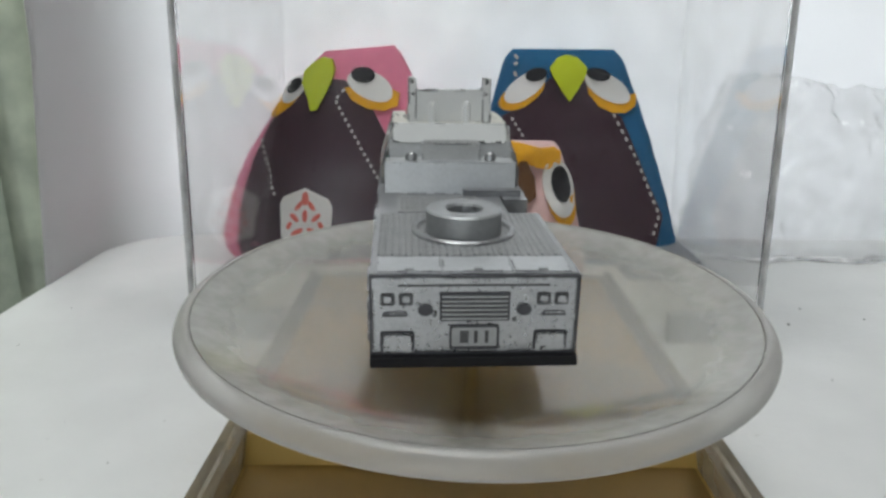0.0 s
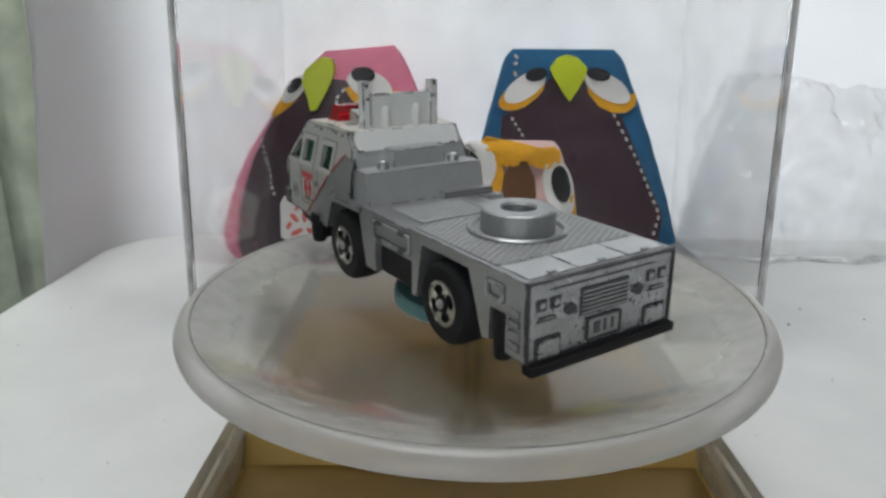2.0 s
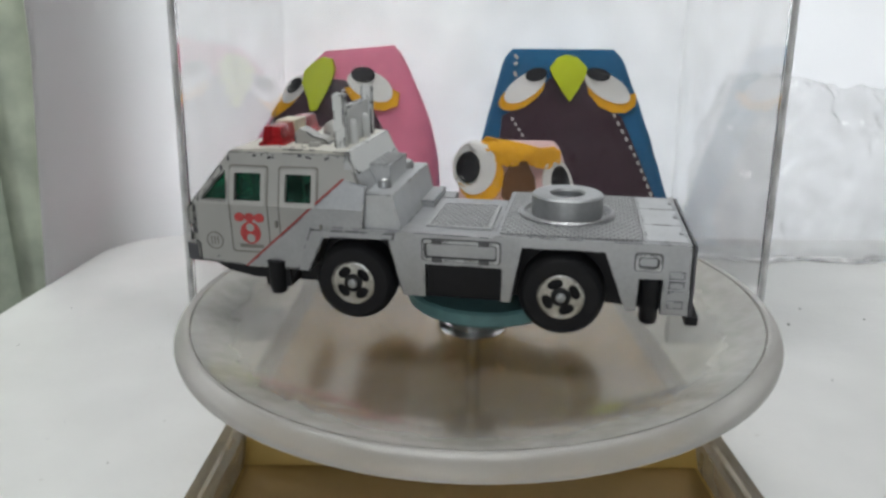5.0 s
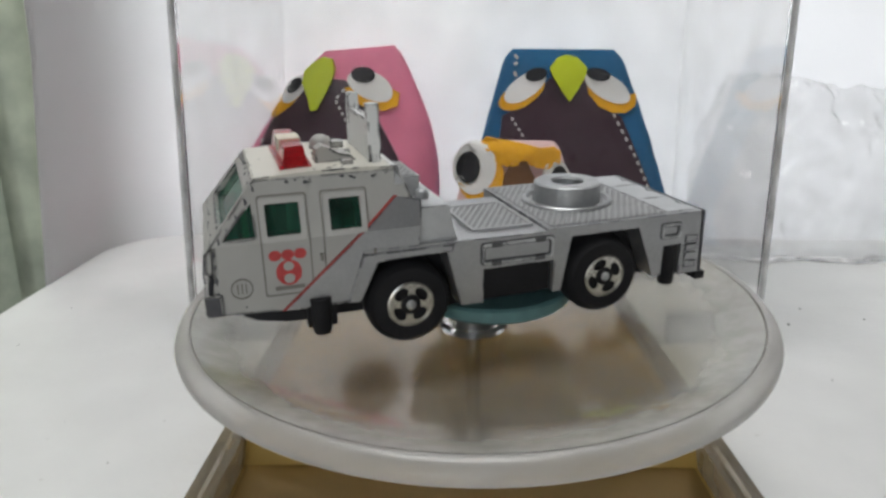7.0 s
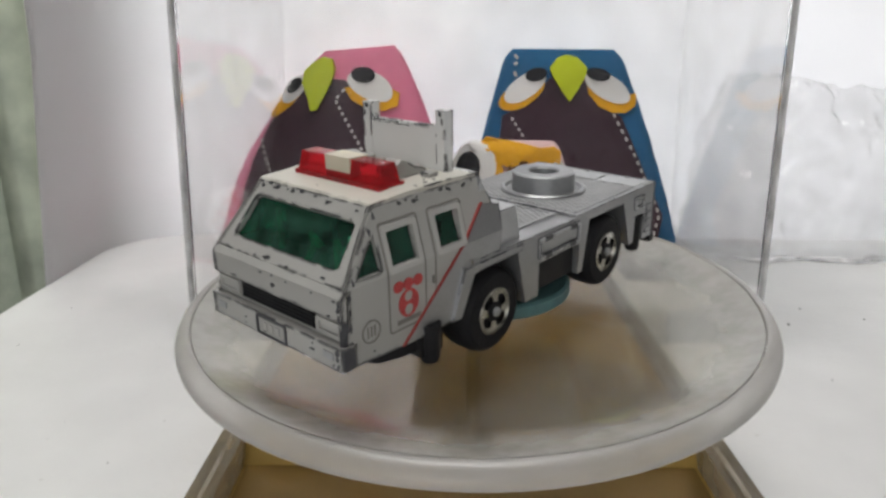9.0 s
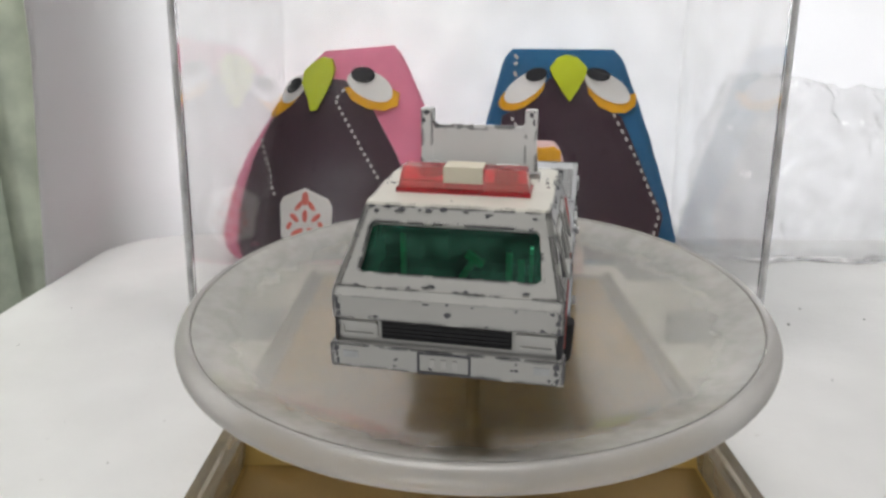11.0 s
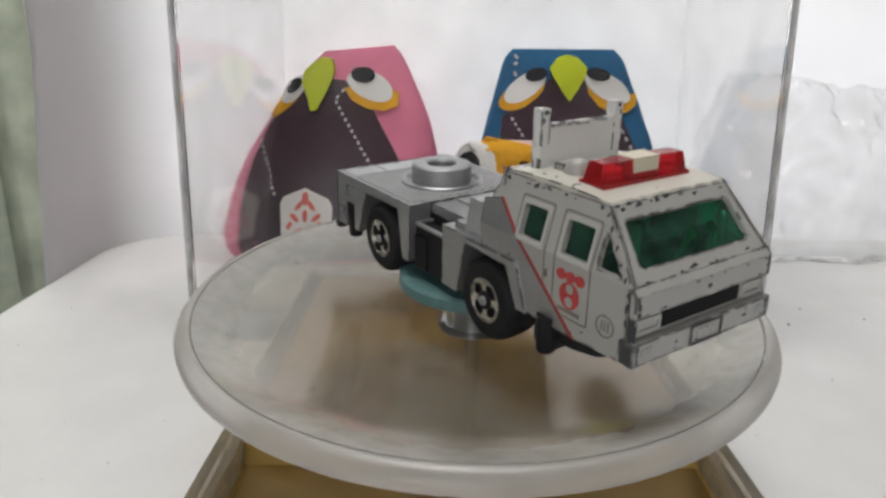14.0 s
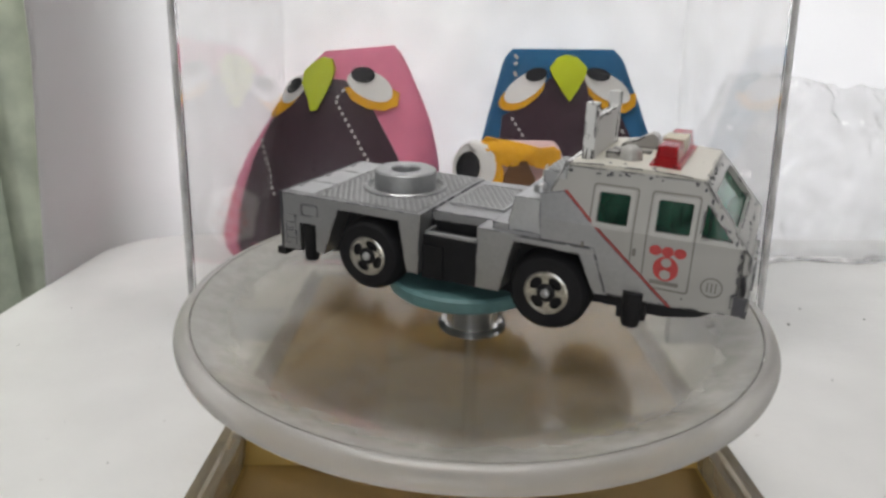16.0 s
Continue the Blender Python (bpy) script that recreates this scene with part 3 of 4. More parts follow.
def plastic_bag():
    """A crumpled film bag that leans on the back wall."""
    bm = bmesh.new()
    bmesh.ops.create_grid(bm, x_segments=70, y_segments=50, size=1)
    for vert in bm.verts:
        u, v = vert.co.x, (vert.co.y + 1) / 2
        edge = (1 - abs(u) ** 4) * (1 - max(v - 0.75, 0) * 3)
        n = noise.fractal(Vector((u * 2.6, v * 2.3, 1.7)), 0.9, 2.0, 4)
        r = abs(noise.noise(Vector((u * 3.1 + n, v * 3.7, 4.2))))
        vert.co = Vector((185 + 88 * u * (1 - 0.15 * v) + 5 * n, 184 - 22 * max(edge, 0) * (1 - 0.5 * v) - 8 * r - 4 * n - 3 * abs(noise.noise(Vector((u * 9, v * 8, 2.2)))), 0.6 + 72 * v + (9 * n * v)))
    bag = empty("plastic_bag", Matrix())
    ob = part("film", bm, M_BAG, bag, smooth=True)
    m = ob.modifiers.new("film", "SOLIDIFY")
    m.thickness = 0.0002
    # welded bottom seam
    bm = bmesh.new()
    rnd = random.Random(11)
    rows = []
    for i in range(41):
        x = 104 + 158 * i / 40
        y = 163 + 3 * math.sin(i * 0.7) + rnd.uniform(-1, 1)
        rows.append([bm.verts.new(q) for q in ((x, y, 0.3), (x, y - 0.9, 1.2), (x, y, 2.0 + rnd.uniform(-0.5, 0.7)))])
    for a, c in zip(rows, rows[1:]):
        bm.faces.new((a[0], c[0], c[1], a[1]))
        bm.faces.new((a[1], c[1], c[2], a[2]))
    part("bottom_seam", bm, M_FOLD, bag, "cloudy welded seam", smooth=True)
    tagged(bag, "crumpled clear plastic bag leaning on the white backdrop", "bag")
    bm = boxes((64, 91.5, 131, 176, 0.1, 10))
    ob = part("grey_box", bm, M_BOXGREY, None, bevel=1.0)
    tagged(ob, "low flat grey box beside the blue owl", "box")


def beyond():
    """What shows in the gap beside the table."""
    bm = bmesh.new()
    n = 60
    rows = []
    for i in range(n + 1):
        x = -900 + 760 * i / n
        y = 560 + 16 * math.sin(i * 1.3) + 7 * math.sin(i * 2.9)
        rows.append((bm.verts.new((x, y, -740)), bm.verts.new((x, y, 800))))
    for a, b in zip(rows, rows[1:]):
        bm.faces.new((a[0], b[0], b[1], a[1]))
    ob = part("curtain", bm, M_GREENS, None, smooth=True)
    ob.modifiers.new("cloth", "SOLIDIFY").thickness = 0.002
    tagged(ob, "mottled green curtain hanging beyond the table edge", "curtain")


# ---- the toy truck ----
def car_matrix():
    m = Matrix(((0.9995, -0.0273, 0.0182), (0.0275, 0.9996, -0.0097), (-0.0179, 0.0102, 0.9998))).to_4x4()
    return Matrix.Translation((0.00029, 0.00355, 0.00707)) @ m


ARCH_F = [(23.4, 1.6), (20.8, 7.4), (10.4, 7.4), (8.2, -1.6)]
ARCH_R = [(-8.6, -1.6), (-10.2, 7.3), (-22.2, 7.3), (-25.6, -1.6)]


def side_wall_y(z):
    return 13.2 if z < 11.8 else 13.2 - (z - 11.8) * 0.27


def wheel(car, x, s):
    w = part("wheel", wheel_tyre(s), M_TYRE, car, "black rubber tyre with chrome rim", smooth=True)
    w.location = (x * MM, s * 10.7 * MM, 0)
    tw = 0.1 if x > 0 else 0.35
    bm = panel(ellipse(0, 0, 3.3, 3.3, n=40), [ellipse(2.15 * math.cos(a + tw), 2.15 * math.sin(a + tw), 0.78, 1.2, math.degrees(a + tw), 16) for a in (0.785, 2.356, 3.927, 5.498)], lambda u, v, t: Vector((u, s * (3.0 - t * 0.5), v)), 1.0)
    part("rim", bm, M_CHROME, w, "chrome rim with four openings")
    bm = bmesh.new()
    lathe(bm, [(3.45, s * 2.3), (3.52, s * 3.08), (3.28, s * 3.2), (3.2, s * 2.3)], 40, "Y", closed=True)
    part("rim_lip", bm, M_CHROME, w, smooth=True)
    bm = bmesh.new()
    lathe(bm, [(1.5, s * 2.4), (1.5, s * 3.1), (1.25, s * 3.22)], 24, "Y")
    part("hub_ring", bm, M_BLACK, w, smooth=True)
    bm = bmesh.new()
    lathe(bm, [(0.72, s * 3.2), (0.7, s * 3.55), (0.5, s * 3.7)], 20, "Y")
    part("axle_end", bm, M_SILVER_D, w, smooth=True)


def leg(x, y, r, z0, z1):
    """A round leg with a soft lower end."""
    bm = bmesh.new()
    lathe(bm, [(r * 0.55, z0), (r * 0.9, z0 + 0.3), (r, z0 + 0.9), (r * 1.12, z1)], 20, centre=(x, y, 0))
    return bm


def wheel_tyre(s):
    bm = bmesh.new()
    lathe(bm, [(1.0, -2.4), (5.6, -2.6), (6.3, -2.2), (6.5, -1.0), (6.5, 1.4), (6.3, 2.4), (5.5, 3.0), (3.6, 3.05), (3.5, 2.2), (1.0, 2.1)], 84, "Y")
    # fine nicks round the shoulder of the tyre
    shoulder = [vert for vert in bm.verts if abs(vert.co.y - 2.4) < 0.01]
    for vert in shoulder[::2]:
        vert.co.x *= 0.965
        vert.co.z *= 0.965
    if s < 0:
        for vert in bm.verts:
            vert.co.y = -vert.co.y
    return bm


def truck():
    car = empty("toy_truck", Matrix())
    tagged(car, "worn white and silver die-cast toy truck with red light bar", "toy truck")
    # lower body in silver: left side closed, the other side open between the wheels
    lower = [(-34.2, 9.0), (-34.5, -1.8), (-30.6, -1.8), (-30.6, 3.6), (-27.2, 3.6), (-27.2, -1.4), *ARCH_R[::-1], (-7.2, -1.6), (-7.2, 3.8), (4.6, 3.8), (4.6, -1.6), *ARCH_F[::-1], (24.5, 1.6), (22.8, 9.0), (-5.9, 8.6), (-6.0, 9.0)]
    bm = bmesh.new()
    prism(bm, lower, 9.0, 13.4)
    body = part("lower_body", bm, M_SILVER, car, "silver painted die-cast side", bevel=0.25)
    back = [(-34.2, 9.0), (-34.5, -1.8), (-30.6, -1.8), (-30.6, 3.6), (-27.2, 3.6), (-27.2, -1.4), *ARCH_R[::-1], (-6.4, -1.6), (-6.0, 9.0)]
    front = [(4.2, 8.6), (4.2, -1.6), *ARCH_F[::-1], (24.5, 1.6), (22.8, 8.6)]
    bm = bmesh.new()
    prism(bm, back, -13.4, -9.0)
    prism(bm, front, -13.4, -9.0)
    part("lower_body", bm, M_SILVER, car, "silver painted die-cast side, open between the wheels", bevel=0.25)
    # middle of the body
    bm = bmesh.new()
    prism(bm, [(-34.2, 9.0), (-34.5, -1.8), (-31, -1.8), (-31, 6.9), (-6.0, 7.0), (-6.0, 9.0)], -9.0, 9.0)
    prism(bm, [(-6.0, 8.6), (-6.0, 6.9), (24, 6.9), (24, 8.6)], -8.6, 9.0)
    part("deck", bm, M_SILVER, car, "silver deck of the rear body", bevel=0.0)
    # tread plate on the rear deck
    tread(car, "tread_plate", -27.4, -6.9, -12.6, 12.6, 9.0, (-16.2, 0.0, 8.3))
    tread(car, "tread_plate", -4.6, 4.6, -3.6, 9.4, 8.62, None, True)
    for y0, y1 in ((-12.4, -5.2), (-4.9, 4.0), (4.3, 12.4)):
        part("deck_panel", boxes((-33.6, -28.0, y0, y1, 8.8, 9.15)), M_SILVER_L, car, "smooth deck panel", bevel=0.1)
        part("catch", boxes((-33.4, -32.9, (y0 + y1) / 2 - 0.6, (y0 + y1) / 2 + 0.6, 9.1, 9.4)), M_SILVER_D, car)
    # crane seat
    bm = bmesh.new()
    lathe(bm, [(6.6, 8.9), (7.8, 8.9), (7.8, 9.5), (7.5, 9.75), (7.0, 9.75), (6.7, 9.4)], 56, centre=(-16.2, 0, 0), closed=True)
    part("seat_ring", bm, M_SILVER, car, "low silver ring", smooth=True)
    bm = bmesh.new()
    lathe(bm, [(5.7, 8.9), (5.7, 12.4), (5.4, 12.65), (2.9, 12.65), (2.6, 12.3), (2.6, 9.1)], 56, centre=(-16.2, 0, 0), closed=True)
    part("seat_drum", bm, M_SILVER_D, car, "silver hollow drum", smooth=True)
    # rear end
    rear_face(car)
    # side boxes
    for x0, x1, z0, z1 in ((-6.9, 4.9, 4.6, 7.8), (-30.2, -26.6, 5.0, 7.4)):
        bm = panel(rounded(x0, x1, z0, z1, 0.5), [rounded(x0 + 0.35, x1 - 0.35, z0 + 0.35, z1 - 0.35, 0.4)], lambda u, v, w: Vector((u, 13.35 + w, v)), 0.5)
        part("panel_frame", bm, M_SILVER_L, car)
        bm = panel(rounded(x0 - 0.22, x1 + 0.22, z0 - 0.22, z1 + 0.22, 0.6), [rounded(x0 + 0.6, x1 - 0.6, z0 + 0.6, z1 - 0.6, 0.4)], lambda u, v, w: Vector((u, 13.35 + w, v)), 0.1)
        part("panel_joint", bm, M_RECESS, car)
    for x in (-4.6, 2.6):
        for z in (4.7, 7.6):
            part("hinge", boxes((x - 0.8, x + 0.8, 13.3, 13.95, z - 0.35, z + 0.35)), M_RECESS, car, bevel=0.1)
    bm = panel(rounded(-30.2, -26.6, 5.0, 7.4, 0.5), [rounded(-29.9, -26.9, 5.3, 7.1, 0.4)], lambda u, v, w: Vector((u, -13.35 - w, v)), 0.3)
    part("panel_frame", bm, M_SILVER, car)
    for s in (-1, 1):
        for z in (-0.6, 0.9, 2.4, 3.9):
            part("rear_lamp_slat", boxes((-33.6, -31.4, min(s * 13.3, s * 13.7), max(s * 13.3, s * 13.7), z, z + 1.1)), M_SILVER, car, bevel=0.2)
    # black chassis
    bm = bmesh.new()
    prism(bm, [(-31, 6.8), (-31, -3.0), (-24, -2.4), (30, -2.0), (36, -0.5), (42, 1.5), (42, 5), (25, 6.8)], -8.8, 8.8)
    chassis = part("chassis", bm, M_BLACK, car, "black plastic chassis", bevel=0.3)
    part("chassis_tank", boxes((-7.0, 4.4, 8.0, 12.4, -1.4, 3.7)), M_BLACK, car, bevel=0.4)
    part("chassis_tank", boxes((-6.2, 4.1, -12.0, -8.0, -2.4, 5.2), (-6.2, -2.4, -12.3, -8.0, -2.4, 3.6)), M_BLACK, car, bevel=0.4)
    part("chassis_foot", boxes((-8, 8, -6.5, 6.5, -4.62, -1.8)), M_BLACK, car, bevel=0.4)
    part("tank_rail", boxes((-5.6, 3.8, -12.6, -12.0, 5.6, 6.1), (-5.6, -5.1, -12.6, -9, 5.6, 6.1), (3.3, 3.8, -12.6, -9, 5.6, 6.1)), M_SILVER_D, car, "bent metal rail", bevel=0.1)
    for s in (-1, 1):
        y = sorted((s * 9.0, s * 13.2))
        part("step", boxes((27.0, 31.2, y[0], y[1], -1.6, 3.2)), M_BLACK, car, "black step bracket", bevel=0.4)
        part("stabiliser", leg(29.2, s * 12.9, 1.4, -2.9, 2.8), M_BLACK, car, "black stabiliser leg", smooth=True)
        part("stabiliser", leg(-29.0, s * 12.3, 1.35, -3.7, 3.5), M_BLACK, car, "black stabiliser leg", smooth=True)
        bm = bmesh.new()
        prism(bm, [(25.4, 2.0), (41.5, 2.2), (38, 0.3), (33.5, -0.6), (27, -0.6)], min(s * 9, s * 12.4), max(s * 9, s * 12.4))
        part("under_skirt", bm, M_BLACK, car, bevel=0.3)
        for x in (16.2, -16.2):
            wheel(car, x, s)
    cab(car)
    paint_chips(car)
    return car


def tread(car, name, x0, x1, y0, y1, z, hole, frame_on=False):
    """A dark ground under raised ridges that cross in a diamond grid."""
    bm = bmesh.new()
    if frame_on:
        for b in ((x0 - 0.5, x1 + 0.5, y0 - 0.5, y0), (x0 - 0.5, x1 + 0.5, y1, y1 + 0.5), (x0 - 0.5, x0, y0, y1), (x1, x1 + 0.5, y0, y1)):
            box(bm, *b, z - 0.3, z + 0.4)
        z += 0.1
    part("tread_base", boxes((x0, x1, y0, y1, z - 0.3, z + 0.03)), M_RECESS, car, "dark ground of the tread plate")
    slope, pitch, half = 0.62, 1.15, 0.17
    for way in (1, -1):
        c = x0 - slope * (y1 - y0)
        while c < x1 + slope * (y1 - y0):
            # the ridge runs along x = c + way * slope * (y - y0), cut at the plate's edges
            lo, hi = sorted((way * (x0 - c) / slope, way * (x1 - c) / slope))
            lo, hi = max(lo, 0.0), min(hi, y1 - y0)
            if hi - lo > 0.4:
                ends = [(c + way * slope * q, y0 + q) for q in (lo, hi)]
                rows = [[bm.verts.new((x + dx, y, h)) for dx, h in ((-half * 1.7, z), (-half * 0.7, z + 0.2), (half * 0.7, z + 0.2), (half * 1.7, z))] for x, y in ends]
                for n in range(3):
                    bm.faces.new((rows[0][n], rows[0][n + 1], rows[1][n + 1], rows[1][n]))
            c += pitch
    return part(name, bm, M_TREAD, car, "silver diamond tread plate")


def rear_face(car):
    X = -34.45
    P = lambda u, v, w: Vector((X - w - (9 - v) * 0.02, u, v))
    edge = [(-13.4, -1.8), (13.4, -1.8), (13.4, 9.0), (-13.4, 9.0)]
    inner = rounded(-13.12, 13.12, -1.6, 8.68, 0.3)
    # dark colour stands for what the rounded rear edge reflects
    part("rear_frame", panel(edge, [inner], P, 0.4), M_CHIP_DARK, car, "raised rear edge, dark reflections put into its colour")
    part("rear_panel", panel(rounded(-13.1, 13.1, -1.58, 8.66, 0.3), [], P, 0.12), M_REAR, car, "silver rear panel with flecks, glare and dark edges put into its colour")
    part("rear_crease", panel([(-9.5, 7.45), (9.8, 7.45), (9.8, 7.7), (-9.5, 7.7)], [], P, 0.2), M_RECESS, car)
    # grille with bars
    part("rear_grille", panel(rounded(-4.5, 4.5, 2.7, 6.7, 0.2), [], P, 0.18), M_CHIP_DARK, car, "dark rear grille")
    for i in range(6):
        z = 3.0 + i * 0.6
        part("grille_bar", boxes((X - 0.55, X, -4.2, 4.2, z, z + 0.26)), M_SILVER_D, car)
    part("plate_frame", panel(rounded(-3.2, 3.2, -1.1, 2.2, 0.3), [rounded(-2.95, 2.95, -0.85, 1.95, 0.3)], P, 0.5), M_CHIP_DARK, car, "dark worn plate frame")
    part("number_plate", panel(rounded(-2.9, 2.9, -0.8, 1.9, 0.3), [], P, 0.3), M_SILVER_D, car, "dull metal plate")
    for y, h in ((-1.6, 0.22), (-0.2, 0.22), (1.3, 0.55)):
        part("plate_bar", panel([(y - h, -0.25), (y + h, -0.25), (y + h, 1.4), (y - h, 1.4)], [], P, 0.42), M_RECESS, car)
    for s in (-1, 1):
        for y0 in (7.9, 10.2):
            a, b = sorted((s * y0, s * (y0 + 1.8)))
            part("lamp_frame", panel(rounded(a, b, 4.9, 6.6, 0.3), [], P, 0.2), M_RECESS, car, "dark joint round the lamp")
            part("rear_lamp", panel(rounded(a + 0.28, b - 0.28, 5.2, 6.35, 0.2), [], P, 0.45), M_REAR, car, bevel=0.08)
        a, b = sorted((s * 8.6, s * 11.8))
        part("lamp_slot", panel(rounded(a, b, 3.4, 3.9, 0.2), [], P, 0.22), M_CHIP_DARK, car)
        part("lamp_slot", panel(rounded(a + 0.2, b - 0.2, 3.75, 4.1, 0.1), [], P, 0.4), M_REAR, car)
        a, b = sorted((s * 7.7, s * 12.1))
        part("hatch_joint", panel(rounded(a, b, -1.4, 1.4, 0.4), [], P, 0.2), M_CHIP_DARK, car)
        part("rear_hatch", panel(rounded(a + 0.3, b - 0.3, -1.4, 1.1, 0.4), [], P, 0.55), M_REAR, car, bevel=0.12)
        bm = bmesh.new()
        prism(bm, ellipse(0, 4.3, 1.0, 0.8, n=14), 0, 0.5)
        for vert in bm.verts:
            vert.co = Vector((X - vert.co.y, s * 6.3 + vert.co.x, vert.co.z))
        part("tow_lug", bm, M_CHIP_DARK, car, bevel=0.1)
    part("rear_bumper", boxes((-36.0, -34.2, -13.4, 13.4, -3.2, -1.9)), M_BLACK, car, "black rear bumper", bevel=0.5)


def cab(car):
    W = 0.8
    ys = side_wall_y
    # side walls with window openings
    outer = [(42.9, 2.0), (43.2, 11.8), (36.7, 19.9), (17.0, 19.9), (15.2, 16.0), (15.0, 8.6), (22.0, 8.6), (24.3, 1.8), (26.5, 1.4), (31.5, 1.4)]
    w1 = rounded(31.0, 35.7, 12.3, 16.8, 0.35)
    w2 = rounded(22.6, 27.1, 12.3, 16.8, 0.35)
    w3 = [(37.2, 12.4), (41.4, 12.4), (37.3, 17.0)]
    for s in (-1, 1):
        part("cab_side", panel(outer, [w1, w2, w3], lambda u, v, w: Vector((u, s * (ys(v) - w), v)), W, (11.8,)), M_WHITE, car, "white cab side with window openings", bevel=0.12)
        # silver rear quarter with the diagonal edge
        part("silver_quarter", panel([(34.0, 1.7), (24.6, 1.7), (22.6, 7.6), (14.6, 7.6), (13.8, 15.4), (17.4, 16.2)], [], lambda u, v, w: Vector((u, s * (ys(v) + 0.12 - w), v)), 0.3, (11.8,)), M_SILVER, car, "silver rear quarter of the cab")
        part("fender", panel([(25.4, 1.5), (22.9, 8.5), (9.2, 8.5), (9.5, 7.4), (20.8, 7.4), (23.4, 1.5)], [], lambda u, v, w: Vector((u, s * (13.75 - w), v)), 0.6), M_SILVER, car, "raised silver fender lip", bevel=0.15)
        part("stripe", panel([(34.6, 1.6), (34.1, 1.6), (17.3, 16.3), (17.8, 16.3)], [], lambda u, v, w: Vector((u, s * (ys(v) + 0.22 - w), v)), 0.3, (11.8,)), M_STRIPE, car, "thin red diagonal stripe")
        # printed door lines and window frames
        for (x0, x1, z0, z1) in ((29.9, 36.6, 3.9, 17.9), (21.6, 28.2, 4.6, 17.9)):
            part("door_line", panel(rounded(x0, x1, z0, z1, 0.5), [rounded(x0 + 0.22, x1 - 0.22, z0 + 0.22, z1 - 0.22, 0.45)], lambda u, v, w: Vector((u, s * (ys(v) + 0.07 - w), v)), 0.15, (11.8,)), M_INK, car, "grey door outline")
        for x0, x1 in ((31.0, 35.7), (22.6, 27.1)):
            part("window_frame", panel(rounded(x0 - 0.6, x1 + 0.6, 11.7, 17.4, 0.5), [rounded(x0, x1, 12.3, 16.8, 0.35)], lambda u, v, w: Vector((u, s * (ys(v) + 0.25 - w), v)), 0.4, (11.8,)), M_PLAIN, car, bevel=0.08)
        # emblem and word bar on the door
        E = lambda u, v, w: Vector((u, s * (ys(v) + 0.1 - w), v))
        for du in (-1.7, 0, 1.7):
            part("emblem", panel(ellipse(33.2 + du, 9.75, 0.85, 0.75, n=18), [], E, 0.15), M_LOGO, car, "red round print")
        part("emblem", panel(ellipse(33.2, 7.2, 1.75, 1.85, n=28), [ellipse(33.2, 8.1, 0.72, 0.7, n=14), ellipse(33.2, 6.3, 0.75, 0.75, n=14)], E, 0.15), M_LOGO, car, "red round print with two holes")
        part("word_bar", panel([(31.2, 4.7), (35.2, 4.7), (35.2, 5.25), (31.2, 5.25)], [], E, 0.15), M_INK, car, "small dark printed bar")
        part("round_badge", panel(ellipse(39.6, 5.6, 1.5, 1.5), [ellipse(39.6, 5.6, 1.3, 1.3)], E, 0.2), M_INK, car)
        for du in (-0.55, 0.0, 0.55):
            part("badge_bar", panel([(39.5 + du, 4.9), (39.7 + du, 4.9), (39.7 + du, 6.3), (39.5 + du, 6.3)], [], E, 0.2), M_INK, car)
        part("door_handle", boxes((28.4, 28.8, min(s * 13.2, s * 13.6), max(s * 13.2, s * 13.6), 8.4, 9.4)), M_INK, car)
        part("door_handle", boxes((20.9, 21.3, min(s * 13.2, s * 13.6), max(s * 13.2, s * 13.6), 7.8, 9.2)), M_INK, car)
        # worn front corner edge
        bm = bmesh.new()
        rnd = random.Random(7 + s)
        pts = [(44.1, 2.4), (44.0, 4.6), (43.7, 7.6), (43.4, 10.2), (43.1, 11.7)]
        for (xa, za), (xb, zb) in zip(pts, pts[1:]):
            k = rnd.uniform(0.35, 0.7)
            vs = [bm.verts.new(q) for q in ((xa + 0.05, s * (12.75), za), (xa - 0.5, s * (13.28), za), (xb - k, s * (13.28), zb), (xb + 0.05, s * (13.0 - k), zb))]
            bm.faces.new(vs)
        bmesh.ops.solidify(bm, geom=bm.faces, thickness=0.15)
        part("worn_edge", bm, M_CHIP_DARK, car, "bare metal where paint has chipped")
    # windscreen frame, in the slope from the belt to the roof
    a, b = Vector((43.2, 0, 11.8)), Vector((36.7, 0, 19.9))
    n = Vector((b.z - a.z, 0, a.x - b.x)).normalized()
    L = (b - a).length
    d = (b - a).normalized()

    def slope(u, v, w):
        return a + d * v + n * (0.0 - w) + Vector((0, u, 0))
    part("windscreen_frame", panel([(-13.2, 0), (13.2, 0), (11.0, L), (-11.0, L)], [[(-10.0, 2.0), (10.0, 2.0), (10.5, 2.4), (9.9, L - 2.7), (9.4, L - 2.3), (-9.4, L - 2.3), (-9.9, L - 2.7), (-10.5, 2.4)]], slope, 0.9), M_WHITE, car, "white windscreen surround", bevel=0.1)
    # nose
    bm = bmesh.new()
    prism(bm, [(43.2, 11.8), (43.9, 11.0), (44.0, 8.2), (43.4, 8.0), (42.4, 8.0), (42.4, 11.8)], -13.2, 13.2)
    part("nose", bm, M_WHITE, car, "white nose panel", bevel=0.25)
    part("front_panel", boxes((42.0, 43.2, -13.1, 13.1, 2.2, 8.0)), M_WHITE, car, bevel=0.2)
    part("grille", boxes((43.0, 43.4, -7.6, 7.6, 5.6, 7.8)), M_BLACK, car, "black front grille", bevel=0.1)
    for i in range(4):
        part("grille_bar", boxes((43.3, 43.55, -7.5, 7.5, 5.75 + i * 0.52, 6.0 + i * 0.52)), M_BLACK, car)
